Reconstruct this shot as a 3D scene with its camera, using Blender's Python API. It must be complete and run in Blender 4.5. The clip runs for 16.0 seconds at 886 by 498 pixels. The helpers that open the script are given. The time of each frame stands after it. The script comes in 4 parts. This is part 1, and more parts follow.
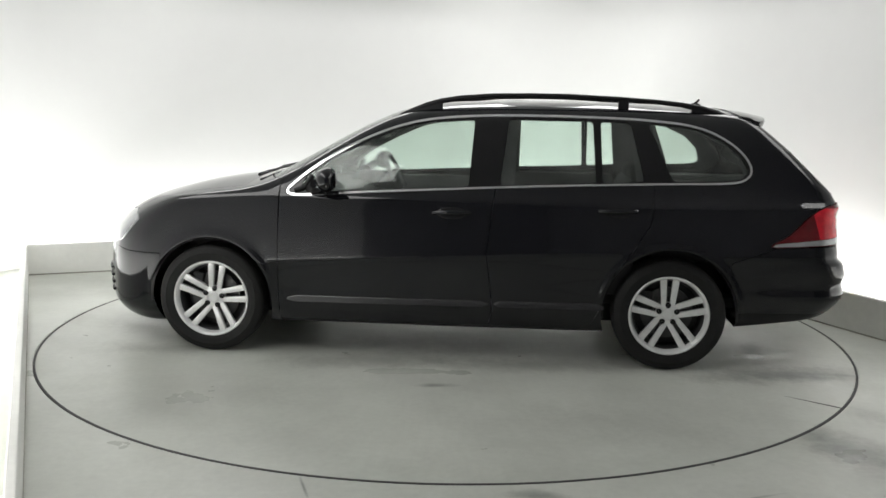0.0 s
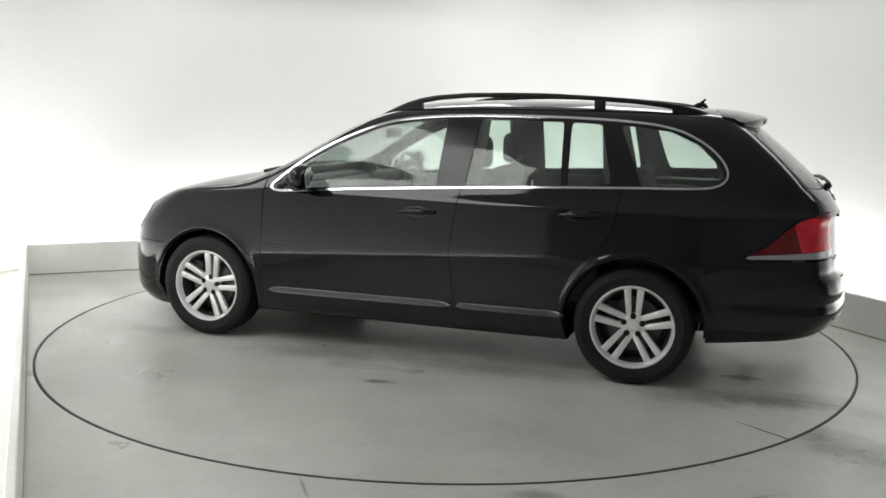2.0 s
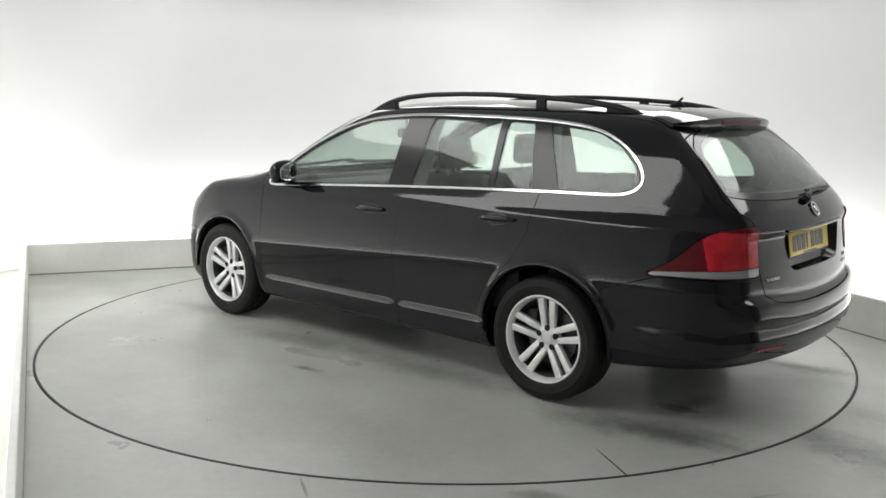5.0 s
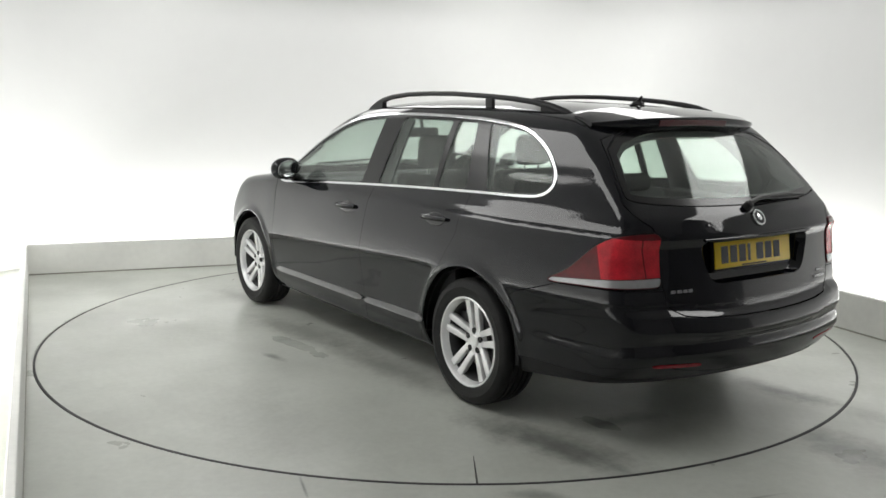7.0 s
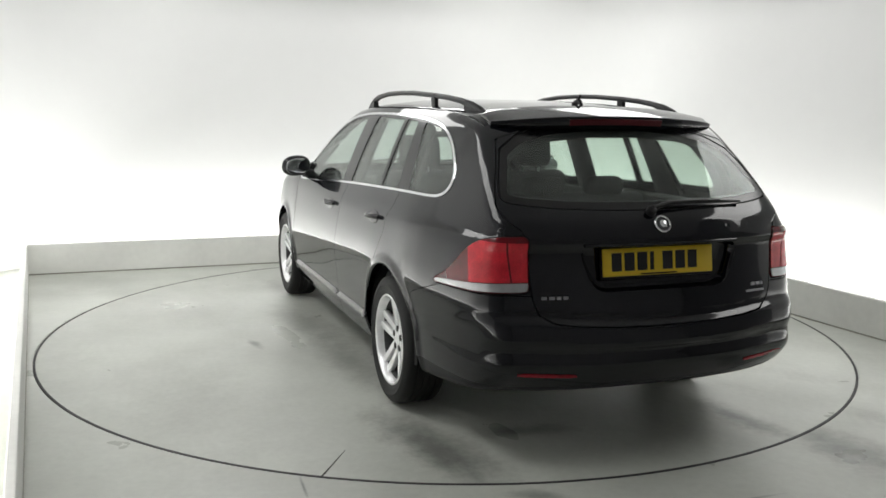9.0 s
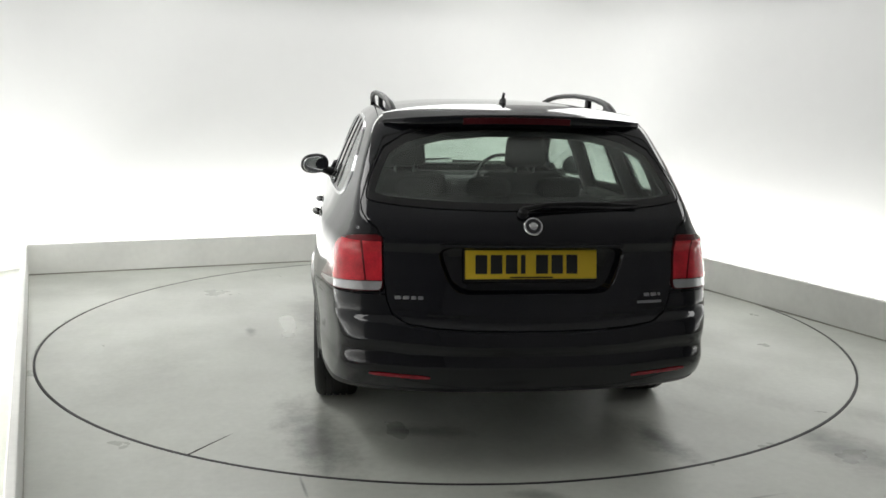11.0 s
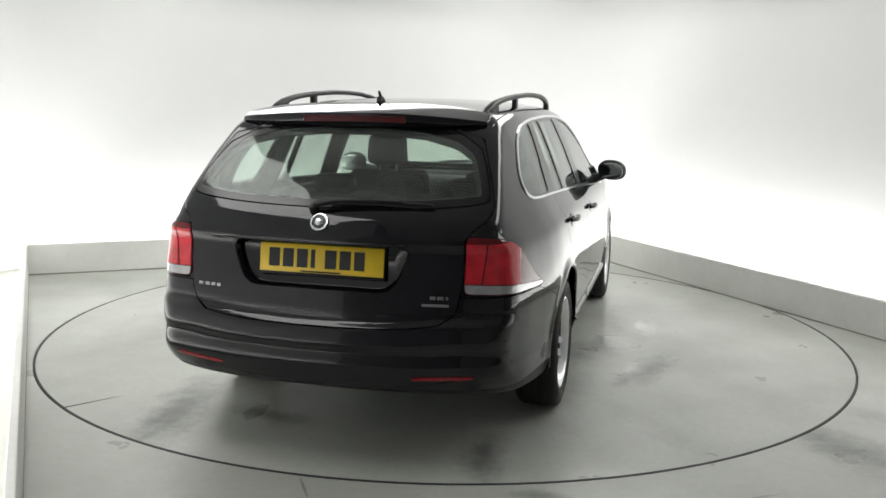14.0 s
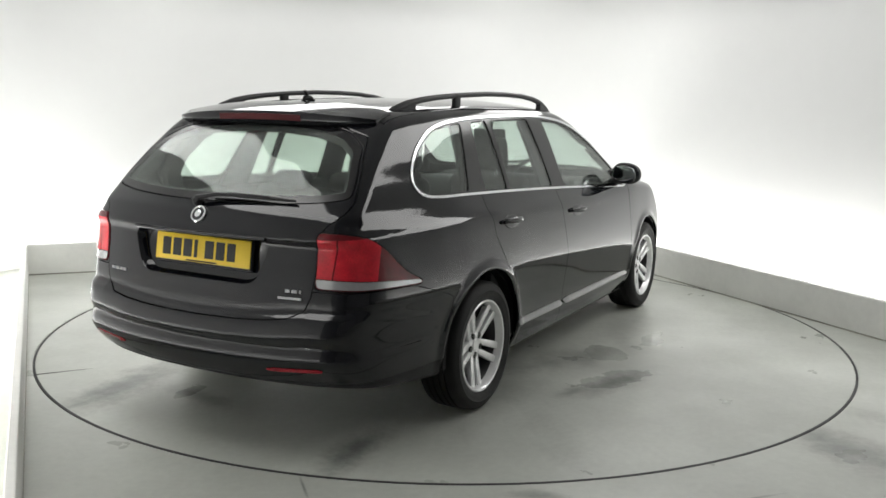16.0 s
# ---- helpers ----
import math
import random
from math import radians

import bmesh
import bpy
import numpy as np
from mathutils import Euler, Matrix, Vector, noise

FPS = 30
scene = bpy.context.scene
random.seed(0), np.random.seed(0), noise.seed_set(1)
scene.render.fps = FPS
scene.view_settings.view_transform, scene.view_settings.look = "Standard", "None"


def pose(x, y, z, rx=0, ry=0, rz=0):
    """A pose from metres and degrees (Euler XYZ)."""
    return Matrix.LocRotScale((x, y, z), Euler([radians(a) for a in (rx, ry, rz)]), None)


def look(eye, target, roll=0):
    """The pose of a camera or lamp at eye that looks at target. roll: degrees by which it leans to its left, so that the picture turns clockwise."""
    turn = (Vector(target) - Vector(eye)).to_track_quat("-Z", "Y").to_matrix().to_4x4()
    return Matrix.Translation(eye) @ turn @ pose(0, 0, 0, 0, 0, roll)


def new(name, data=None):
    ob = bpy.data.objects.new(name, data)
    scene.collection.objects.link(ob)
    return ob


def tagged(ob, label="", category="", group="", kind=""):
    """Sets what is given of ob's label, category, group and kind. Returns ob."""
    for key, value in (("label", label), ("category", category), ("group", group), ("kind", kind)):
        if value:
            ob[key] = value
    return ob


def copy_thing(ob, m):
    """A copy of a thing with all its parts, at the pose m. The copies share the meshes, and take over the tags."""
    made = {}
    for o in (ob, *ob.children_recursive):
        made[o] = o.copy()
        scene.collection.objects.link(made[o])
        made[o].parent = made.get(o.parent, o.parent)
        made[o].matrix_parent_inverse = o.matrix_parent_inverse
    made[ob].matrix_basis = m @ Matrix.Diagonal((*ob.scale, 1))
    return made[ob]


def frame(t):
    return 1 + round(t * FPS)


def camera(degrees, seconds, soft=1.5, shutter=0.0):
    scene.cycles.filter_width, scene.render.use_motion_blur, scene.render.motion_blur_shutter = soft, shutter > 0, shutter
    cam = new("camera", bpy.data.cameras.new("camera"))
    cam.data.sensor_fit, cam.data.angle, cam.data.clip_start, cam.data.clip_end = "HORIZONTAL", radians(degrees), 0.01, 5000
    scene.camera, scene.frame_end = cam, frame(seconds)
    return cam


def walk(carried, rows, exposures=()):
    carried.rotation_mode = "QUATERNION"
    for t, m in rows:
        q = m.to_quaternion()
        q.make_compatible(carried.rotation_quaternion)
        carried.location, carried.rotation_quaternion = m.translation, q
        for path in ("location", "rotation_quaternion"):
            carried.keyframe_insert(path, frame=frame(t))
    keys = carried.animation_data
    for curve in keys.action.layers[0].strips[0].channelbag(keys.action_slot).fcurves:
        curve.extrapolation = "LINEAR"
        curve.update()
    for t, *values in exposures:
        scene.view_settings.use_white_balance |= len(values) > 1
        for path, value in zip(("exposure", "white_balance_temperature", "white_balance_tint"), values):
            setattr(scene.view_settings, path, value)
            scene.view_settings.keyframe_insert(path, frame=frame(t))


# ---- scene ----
# ---- camera: fixed on its mount ----
cam = camera(52.94, 16.0, soft=1.6)
EYE = Vector((0.0, -5.651, 1.433))
YAW, PITCH = radians(-0.2476), radians(9.2875)
AIM = EYE + Vector((math.sin(YAW) * math.cos(PITCH), math.cos(YAW) * math.cos(PITCH), -math.sin(PITCH)))
STAND = look(EYE, AIM, 0.946)
walk(cam, [(0.0, STAND), (16.0, STAND)], exposures=[(0.0, 0.0), (16.0, 0.0)])

# ---- world and light ----
world = bpy.data.worlds.new("world")
scene.world = world
world.use_nodes = True
world.node_tree.nodes["Background"].inputs["Color"].default_value = (0.8, 0.82, 0.85, 1)
world.node_tree.nodes["Background"].inputs["Strength"].default_value = 0.02

# plan of the studio: the ledge's inner line and the wall behind it
RUN = Vector((0.4195, -0.9078, 0))            # along the side ledges, towards the camera
ACROSS = Vector((0.9078, 0.4195, 0))
LEFT_D, RIGHT_D, DISC_R = -2.482, 2.43, 2.44
LEDGE_H, TROUGH = 0.252, 0.42


def on_line(d, s):
    return ACROSS * d + RUN * s


CORNER_L = Vector((-3.40, 1.425, 0))
S_L = CORNER_L.dot(RUN)
BACK = Vector((0.930, 0.368, 0)).normalized()
CORNER_R = CORNER_L + BACK * ((RIGHT_D - CORNER_L.dot(ACROSS)) / BACK.dot(ACROSS))
S_R = CORNER_R.dot(RUN)
S_END = 6.4                                   # closing wall, behind the camera
COVE_L, COVE_R = 2.95, 3.75                   # where the white cove stops and the dark hall begins
WALL_H = 3.6
OUT_B = Vector((-BACK.y, BACK.x, 0))


def strip_light(name, a, b, watts, wide, aim):
    """A row of tubes from a to b, shining along aim."""
    data = bpy.data.lights.new(name, "AREA")
    data.shape, data.size, data.size_y, data.energy = "RECTANGLE", (b - a).length, wide, watts
    data.color = (1.0, 0.995, 0.975)
    ob = new(name, data)
    # a lamp shines along its -z
    x, zz = (b - a).normalized(), -aim.normalized()
    ob.matrix_world = Matrix.Translation((a + b) / 2) @ Matrix((x, zz.cross(x), zz)).transposed().to_4x4()
    return ob


# tubes hidden in the trough behind the ledge
WATT = 8.6
low, up = Vector((0, 0, 0.06)), Vector((0, 0, 1))
strip_light("trough_light_back", CORNER_L + OUT_B * 0.2 + low, CORNER_R + OUT_B * 0.2 + low, WATT * (CORNER_R - CORNER_L).length, 0.16, up)
strip_light("trough_light_side", on_line(LEFT_D - 0.2, S_L) + low, on_line(LEFT_D - 0.2, COVE_L) + low, WATT * (COVE_L - S_L), 0.16, up)
strip_light("trough_light_side", on_line(RIGHT_D + 0.2, S_R) + low, on_line(RIGHT_D + 0.2, COVE_R) + low, WATT * (COVE_R - S_R), 0.16, up)
# slanted light boxes under the ceiling, along the tops of the walls
HIGH, PANEL_W, PANEL_WATT = Vector((0, 0, 2.80)), 0.70, 8.7
strip_light("wall_top_light", on_line(LEFT_D + 0.05, -1.3) + HIGH, on_line(LEFT_D + 0.05, 2.3) + HIGH, PANEL_WATT * 3.6, PANEL_W, ACROSS - up)
strip_light("wall_top_light", on_line(RIGHT_D - 0.05, -2.2) + HIGH, on_line(RIGHT_D - 0.05, 3.4) + HIGH, PANEL_WATT * 5.6, PANEL_W, -ACROSS - up)
strip_light("wall_top_light", CORNER_L + BACK * 0.7 - OUT_B * 0.05 + HIGH, CORNER_R - BACK * 0.7 - OUT_B * 0.05 + HIGH, PANEL_WATT * 3.6, PANEL_W, -OUT_B - up)


# ---- materials ----
def material(name, color=(0.5, 0.5, 0.5), rough=0.5, metal=0.0, vary=0.0, scale=8.0, bump=0.0, bump_scale=60.0, rough_vary=0.0, coat=0.0, spec=0.5):
    m = bpy.data.materials.new(name)
    m.use_nodes = True
    nt = m.node_tree
    b = nt.nodes["Principled BSDF"]
    b.inputs["Base Color"].default_value = (*color, 1)
    b.inputs["Roughness"].default_value = rough
    b.inputs["Metallic"].default_value = metal
    b.inputs["Coat Weight"].default_value = coat
    b.inputs["Coat Roughness"].default_value = 0.05
    b.inputs["Specular IOR Level"].default_value = spec
    tc = nt.nodes.new("ShaderNodeTexCoord")

    def noise_tex(sc, detail=4):
        n = nt.nodes.new("ShaderNodeTexNoise")
        n.inputs["Scale"].default_value, n.inputs["Detail"].default_value = sc, detail
        nt.links.new(tc.outputs["Object"], n.inputs["Vector"])
        return n.outputs["Fac"]
    if vary:
        big, fine = noise_tex(scale), noise_tex(scale * 9)
        add = nt.nodes.new("ShaderNodeMath")
        add.operation = "MULTIPLY_ADD"
        nt.links.new(fine, add.inputs[0])
        add.inputs[1].default_value = 0.4
        nt.links.new(big, add.inputs[2])
        ramp = nt.nodes.new("ShaderNodeMapRange")
        ramp.inputs["From Min"].default_value, ramp.inputs["From Max"].default_value = 0.45, 0.95
        ramp.inputs["To Min"].default_value, ramp.inputs["To Max"].default_value = 1 - vary, 1 + vary
        nt.links.new(add.outputs[0], ramp.inputs["Value"])
        mul = nt.nodes.new("ShaderNodeVectorMath")
        mul.operation = "SCALE"
        mul.inputs[0].default_value = color
        nt.links.new(ramp.outputs[0], mul.inputs["Scale"])
        nt.links.new(mul.outputs[0], b.inputs["Base Color"])
    if rough_vary:
        r = nt.nodes.new("ShaderNodeMapRange")
        r.inputs["From Min"].default_value, r.inputs["From Max"].default_value = 0.3, 0.7
        r.inputs["To Min"].default_value, r.inputs["To Max"].default_value = max(0.02, rough - rough_vary), rough + rough_vary
        nt.links.new(noise_tex(scale * 2), r.inputs["Value"])
        nt.links.new(r.outputs[0], b.inputs["Roughness"])
    if bump:
        bn = nt.nodes.new("ShaderNodeBump")
        bn.inputs["Strength"].default_value, bn.inputs["Distance"].default_value = bump, 0.004
        nt.links.new(noise_tex(bump_scale), bn.inputs["Height"])
        nt.links.new(bn.outputs[0], b.inputs["Normal"])
        nt.links.new(bn.outputs[0], b.inputs["Coat Normal"])
    return m


def glass_material(name, tint, rough=0.0, dust=0.02):
    m = bpy.data.materials.new(name)
    m.use_nodes = True
    nt = m.node_tree
    nt.nodes.clear()
    out = nt.nodes.new("ShaderNodeOutputMaterial")
    mix = nt.nodes.new("ShaderNodeMixShader")
    clear = nt.nodes.new("ShaderNodeBsdfTransparent")
    clear.inputs["Color"].default_value = (*tint, 1)
    gloss = nt.nodes.new("ShaderNodeBsdfGlossy")
    gloss.inputs["Roughness"].default_value = rough
    lw = nt.nodes.new("ShaderNodeLayerWeight")
    lw.inputs["Blend"].default_value = 0.5
    power = nt.nodes.new("ShaderNodeMath")
    power.operation, power.inputs[1].default_value = "POWER", 5.0
    nt.links.new(lw.outputs["Facing"], power.inputs[0])
    fr = nt.nodes.new("ShaderNodeMath")
    fr.operation, fr.inputs[1].default_value, fr.inputs[2].default_value = "MULTIPLY_ADD", 0.96, 0.04
    nt.links.new(power.outputs[0], fr.inputs[0])
    nt.links.new(fr.outputs[0], mix.inputs[0])
    # thin film of dried water on the pane
    film, haze = nt.nodes.new("ShaderNodeMixShader"), nt.nodes.new("ShaderNodeBsdfDiffuse")
    haze.inputs["Color"].default_value = (0.8, 0.82, 0.8, 1)
    tc = nt.nodes.new("ShaderNodeTexCoord")
    drops = nt.nodes.new("ShaderNodeTexNoise")
    drops.inputs["Scale"].default_value, drops.inputs["Detail"].default_value = 5.0, 6.0
    nt.links.new(tc.outputs["Object"], drops.inputs["Vector"])
    amount = nt.nodes.new("ShaderNodeMapRange")
    for key, val in (("From Min", 0.35), ("From Max", 0.75), ("To Min", 0.3 * dust), ("To Max", 1.7 * dust)):
        amount.inputs[key].default_value = val
    nt.links.new(drops.outputs["Fac"], amount.inputs["Value"])
    nt.links.new(amount.outputs[0], film.inputs[0])
    nt.links.new(clear.outputs[0], film.inputs[1])
    nt.links.new(haze.outputs[0], film.inputs[2])
    nt.links.new(film.outputs[0], mix.inputs[1])
    nt.links.new(gloss.outputs[0], mix.inputs[2])
    nt.links.new(mix.outputs[0], out.inputs[0])
    return m


WALL = material("white_wall_paint", (0.80, 0.805, 0.80), 0.7, vary=0.015, scale=0.9, bump=0.05, bump_scale=90)
LEDGE = material("ledge_paint", (0.92, 0.92, 0.885), 0.55, vary=0.06, scale=2.5, bump=0.08, bump_scale=70)
JOINT = material("joint_grime", (0.34, 0.33, 0.29), 0.8, vary=0.3, scale=3.0)
CEIL = material("ceiling_paint", (0.42, 0.42, 0.42), 0.8, vary=0.02, scale=1.0)
SHUT = material("grey_shutter", (0.36, 0.36, 0.37), 0.6, vary=0.08, scale=1.5)
PAINT = material("black_paint", (0.0055, 0.006, 0.0085), 0.5, coat=1.0, spec=0.0, bump=0.035, bump_scale=22)
STRIP = material("satin_strip", (0.020, 0.020, 0.022), 0.24, spec=0.9)
TRIM = material("black_plastic", (0.010, 0.010, 0.011), 0.42, spec=0.3, vary=0.1, scale=20, bump=0.1, bump_scale=400)
GLOSSB = material("gloss_black", (0.005, 0.005, 0.006), 0.18)
CHROME = material("chrome", (0.86, 0.87, 0.88), 0.12, metal=1.0)
ALLOY = material("alloy_silver", (0.90, 0.905, 0.91), 0.24, metal=0.35, vary=0.06, scale=30, coat=0.5)
# near-black copy of the alloy, with the shade between the spokes in its colour
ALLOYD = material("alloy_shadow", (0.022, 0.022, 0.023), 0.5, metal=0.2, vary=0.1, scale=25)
RUBBER = material("tyre_rubber", (0.012, 0.012, 0.012), 0.62, spec=0.3, vary=0.2, scale=18, bump=0.25, bump_scale=220)
STEEL = material("brushed_steel", (0.35, 0.35, 0.36), 0.38, metal=1.0, vary=0.1, scale=30)
DISC_STEEL = material("brake_steel", (0.10, 0.10, 0.10), 0.45, metal=0.8, vary=0.2, scale=20)
CLOTH = material("seat_cloth", (0.028, 0.028, 0.030), 0.9, vary=0.2, scale=30, bump=0.3, bump_scale=500)
CABIN = material("cabin_plastic", (0.022, 0.022, 0.024), 0.6, vary=0.1, scale=25)
HEADLINER = material("headliner_cloth", (0.30, 0.30, 0.29), 0.9, vary=0.05, scale=30)
GLASS = glass_material("window_glass", (0.88, 0.93, 0.90), dust=0.035)
GLASS_R = glass_material("tailgate_glass", (0.82, 0.88, 0.84), dust=0.03)
RED = material("red_lens", (0.62, 0.016, 0.032), 0.25, coat=1.0, spec=0.1, vary=0.3, scale=14)
SIDE_RED = material("deep_red_lens", (0.13, 0.003, 0.007), 0.2, coat=1.0, spec=0.1, vary=0.3, scale=14)
REFLECTOR = material("reflector_red", (0.30, 0.006, 0.014), 0.25, coat=1.0, spec=0.1, vary=0.3, scale=40)
DKRED = material("dark_red_lens", (0.075, 0.003, 0.006), 0.35, spec=0.2)
CLEAR = material("clear_lens", (0.46, 0.46, 0.47), 0.10, metal=0.4, coat=1.0, vary=0.08, scale=40)
YELLOW = material("plate_yellow", (0.86, 0.60, 0.03), 0.35, vary=0.03, scale=8)
INK = material("plate_ink", (0.01, 0.01, 0.01), 0.4)
LAMP_C = material("headlamp_lens", (0.26, 0.27, 0.28), 0.06, metal=0.5, coat=1.0, vary=0.15, scale=14)


def floor_material(name, base, stains_shade, wet):
    """Worn grey floor paint: broad tone, fine grain, dark tyre and water staining, car shade put in the colour, wet
    patches. Staining and shade: (x, y, half length, half width, turn, depth).
    """
    m = material(name, base, 0.42)
    nt = m.node_tree
    b = nt.nodes["Principled BSDF"]
    tc = nt.nodes.new("ShaderNodeTexCoord")

    def tex(sc, detail=5, rough=0.55):
        n = nt.nodes.new("ShaderNodeTexNoise")
        n.inputs["Scale"].default_value, n.inputs["Detail"].default_value, n.inputs["Roughness"].default_value = sc, detail, rough
        nt.links.new(tc.outputs["Object"], n.inputs["Vector"])
        return n.outputs["Fac"]

    def rng(v, a, b2, c, d):
        n = nt.nodes.new("ShaderNodeMapRange")
        for key, val in (("From Min", a), ("From Max", b2), ("To Min", c), ("To Max", d)):
            n.inputs[key].default_value = val
        n.interpolation_type = "SMOOTHSTEP"
        nt.links.new(v, n.inputs["Value"])
        return n.outputs[0]

    def math_node(op, a, b2):
        n = nt.nodes.new("ShaderNodeMath")
        n.operation = op
        for i, v in enumerate((a, b2)):
            if isinstance(v, (int, float)):
                n.inputs[i].default_value = v
            else:
                nt.links.new(v, n.inputs[i])
        return n.outputs[0]

    ragged = tex(7.0, 6, 0.65)

    def blot(x, y, hl, hw, turn):
        mp = nt.nodes.new("ShaderNodeMapping")
        mp.vector_type = "TEXTURE"
        mp.inputs["Location"].default_value = (x, y, 0)
        mp.inputs["Rotation"].default_value = (0, 0, radians(turn))
        mp.inputs["Scale"].default_value = (hl, hw, 1)
        nt.links.new(tc.outputs["Object"], mp.inputs["Vector"])
        sep = nt.nodes.new("ShaderNodeVectorMath")
        sep.operation = "LENGTH"
        flat = nt.nodes.new("ShaderNodeVectorMath")
        flat.operation = "MULTIPLY"
        flat.inputs[1].default_value = (1, 1, 0)
        nt.links.new(mp.outputs[0], flat.inputs[0])
        nt.links.new(flat.outputs[0], sep.inputs[0])
        d = math_node("ADD", sep.outputs["Value"], math_node("MULTIPLY", math_node("SUBTRACT", ragged, 0.5), 1.6))
        return rng(d, -0.1, 1.4, 1.0, 0.0)

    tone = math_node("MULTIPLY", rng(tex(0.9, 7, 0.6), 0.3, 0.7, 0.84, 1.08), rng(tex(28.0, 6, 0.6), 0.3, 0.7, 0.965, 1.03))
    for x, y, hl, hw, turn, depth in stains_shade:
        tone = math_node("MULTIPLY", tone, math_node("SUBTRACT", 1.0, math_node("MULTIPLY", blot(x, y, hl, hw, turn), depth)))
    sc = nt.nodes.new("ShaderNodeVectorMath")
    sc.operation = "SCALE"
    sc.inputs[0].default_value = base
    nt.links.new(tone, sc.inputs["Scale"])
    nt.links.new(sc.outputs[0], b.inputs["Base Color"])
    rough = rng(tex(2.2), 0.3, 0.7, 0.27, 0.42)
    for x, y, hl, hw, turn in wet:
        rough = math_node("MULTIPLY", rough, math_node("SUBTRACT", 1.0, math_node("MULTIPLY", blot(x, y, hl, hw, turn), 0.75)))
    nt.links.new(rough, b.inputs["Roughness"])
    bn = nt.nodes.new("ShaderNodeBump")
    bn.inputs["Strength"].default_value, bn.inputs["Distance"].default_value = 0.06, 0.003
    nt.links.new(tex(14.0, 4, 0.5), bn.inputs["Height"])
    nt.links.new(bn.outputs[0], b.inputs["Normal"])
    return m


FLOOR_TONE = (0.538, 0.556, 0.508)
FLOOR = floor_material("floor_paint", FLOOR_TONE, [(1.74, -2.02, 0.34, 0.17, -65, 0.6), (2.2, -1.72, 0.34, 0.12, -40, 0.35), (0.36, -2.53, 0.12, 0.05, -8, 0.5), (-0.525, -2.49, 0.11, 0.007, -72, 0.6), (1.16, -2.52, 0.14, 0.008, 20, 0.4),
                                                   (-2.1, 0.9, 0.5, 0.06, -60, 0.12), (2.1, 1.9, 0.9, 0.12, -62, 0.2)], [])
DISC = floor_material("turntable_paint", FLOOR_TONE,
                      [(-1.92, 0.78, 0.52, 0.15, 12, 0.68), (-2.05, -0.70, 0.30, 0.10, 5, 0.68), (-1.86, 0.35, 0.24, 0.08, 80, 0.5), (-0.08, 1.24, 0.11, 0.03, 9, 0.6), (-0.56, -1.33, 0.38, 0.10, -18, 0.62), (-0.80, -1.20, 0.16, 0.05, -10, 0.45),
                       # broad marks beside the car put its floor shade into the colour
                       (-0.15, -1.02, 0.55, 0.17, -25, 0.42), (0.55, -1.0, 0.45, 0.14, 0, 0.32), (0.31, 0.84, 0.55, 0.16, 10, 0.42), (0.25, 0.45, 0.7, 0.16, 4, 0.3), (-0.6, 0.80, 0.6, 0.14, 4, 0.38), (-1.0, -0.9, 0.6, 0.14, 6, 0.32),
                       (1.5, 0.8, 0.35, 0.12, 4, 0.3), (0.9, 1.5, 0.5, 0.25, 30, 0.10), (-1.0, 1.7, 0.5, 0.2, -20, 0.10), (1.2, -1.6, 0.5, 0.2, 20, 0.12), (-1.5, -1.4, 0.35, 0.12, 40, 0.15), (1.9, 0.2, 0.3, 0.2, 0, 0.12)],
                      [(-0.55, -1.31, 0.26, 0.12, -30), (-0.04, -1.10, 0.20, 0.11, 50), (0.42, -1.24, 0.25, 0.08, 4), (-1.86, 0.43, 0.14, 0.06, 9), (0.1, 1.02, 0.3, 0.05, 6)])


# ---- building helpers ----
def part(name, bm, mat, parent, label="", smooth=None):
    me = bpy.data.meshes.new(name)
    bm.to_mesh(me)
    bm.free()
    me.materials.append(mat)
    if smooth is not None:
        for p in me.polygons:
            p.use_smooth = True
        if smooth < 180:
            me.set_sharp_from_angle(angle=radians(smooth))
    ob = new(name, me)
    ob.parent = parent
    if label:
        tagged(ob, label)
    return ob


def extrude_poly(pts, height):
    """A prism over a plan outline, from z 0 to height."""
    bm = bmesh.new()
    f = bm.faces.new([bm.verts.new((p[0], p[1], 0)) for p in pts])
    bm.normal_update()
    if f.normal.z > 0:
        f.normal_flip()
    r = bmesh.ops.extrude_face_region(bm, geom=[f])
    bmesh.ops.translate(bm, verts=[v for v in r["geom"] if isinstance(v, bmesh.types.BMVert)], vec=(0, 0, height))
    bmesh.ops.recalc_face_normals(bm, faces=bm.faces)
    return bm


def bevel_all(bm, w, seg=2, angle=25):
    es = [e for e in bm.edges if len(e.link_faces) == 2 and e.calc_face_angle(0) > radians(angle)]
    bmesh.ops.bevel(bm, geom=es, offset=w, segments=seg, affect="EDGES", profile=0.5, clamp_overlap=True)
    return bm


def box(cx, cy, cz, sx, sy, sz, bev=0.0, seg=2, bm=None, turn=None):
    own = bm is None
    b = bmesh.new()
    bmesh.ops.create_cube(b, size=1)
    bmesh.ops.scale(b, vec=(sx, sy, sz), verts=b.verts)
    if bev:
        bevel_all(b, bev, seg)
    if turn is not None:
        bmesh.ops.transform(b, matrix=turn, verts=b.verts)
    bmesh.ops.translate(b, vec=(cx, cy, cz), verts=b.verts)
    if own:
        return b
    join(bm, b)
    return bm


def join(bm, other):
    me = bpy.data.meshes.new("tmp")
    other.to_mesh(me)
    other.free()
    bm.from_mesh(me)
    bpy.data.meshes.remove(me)


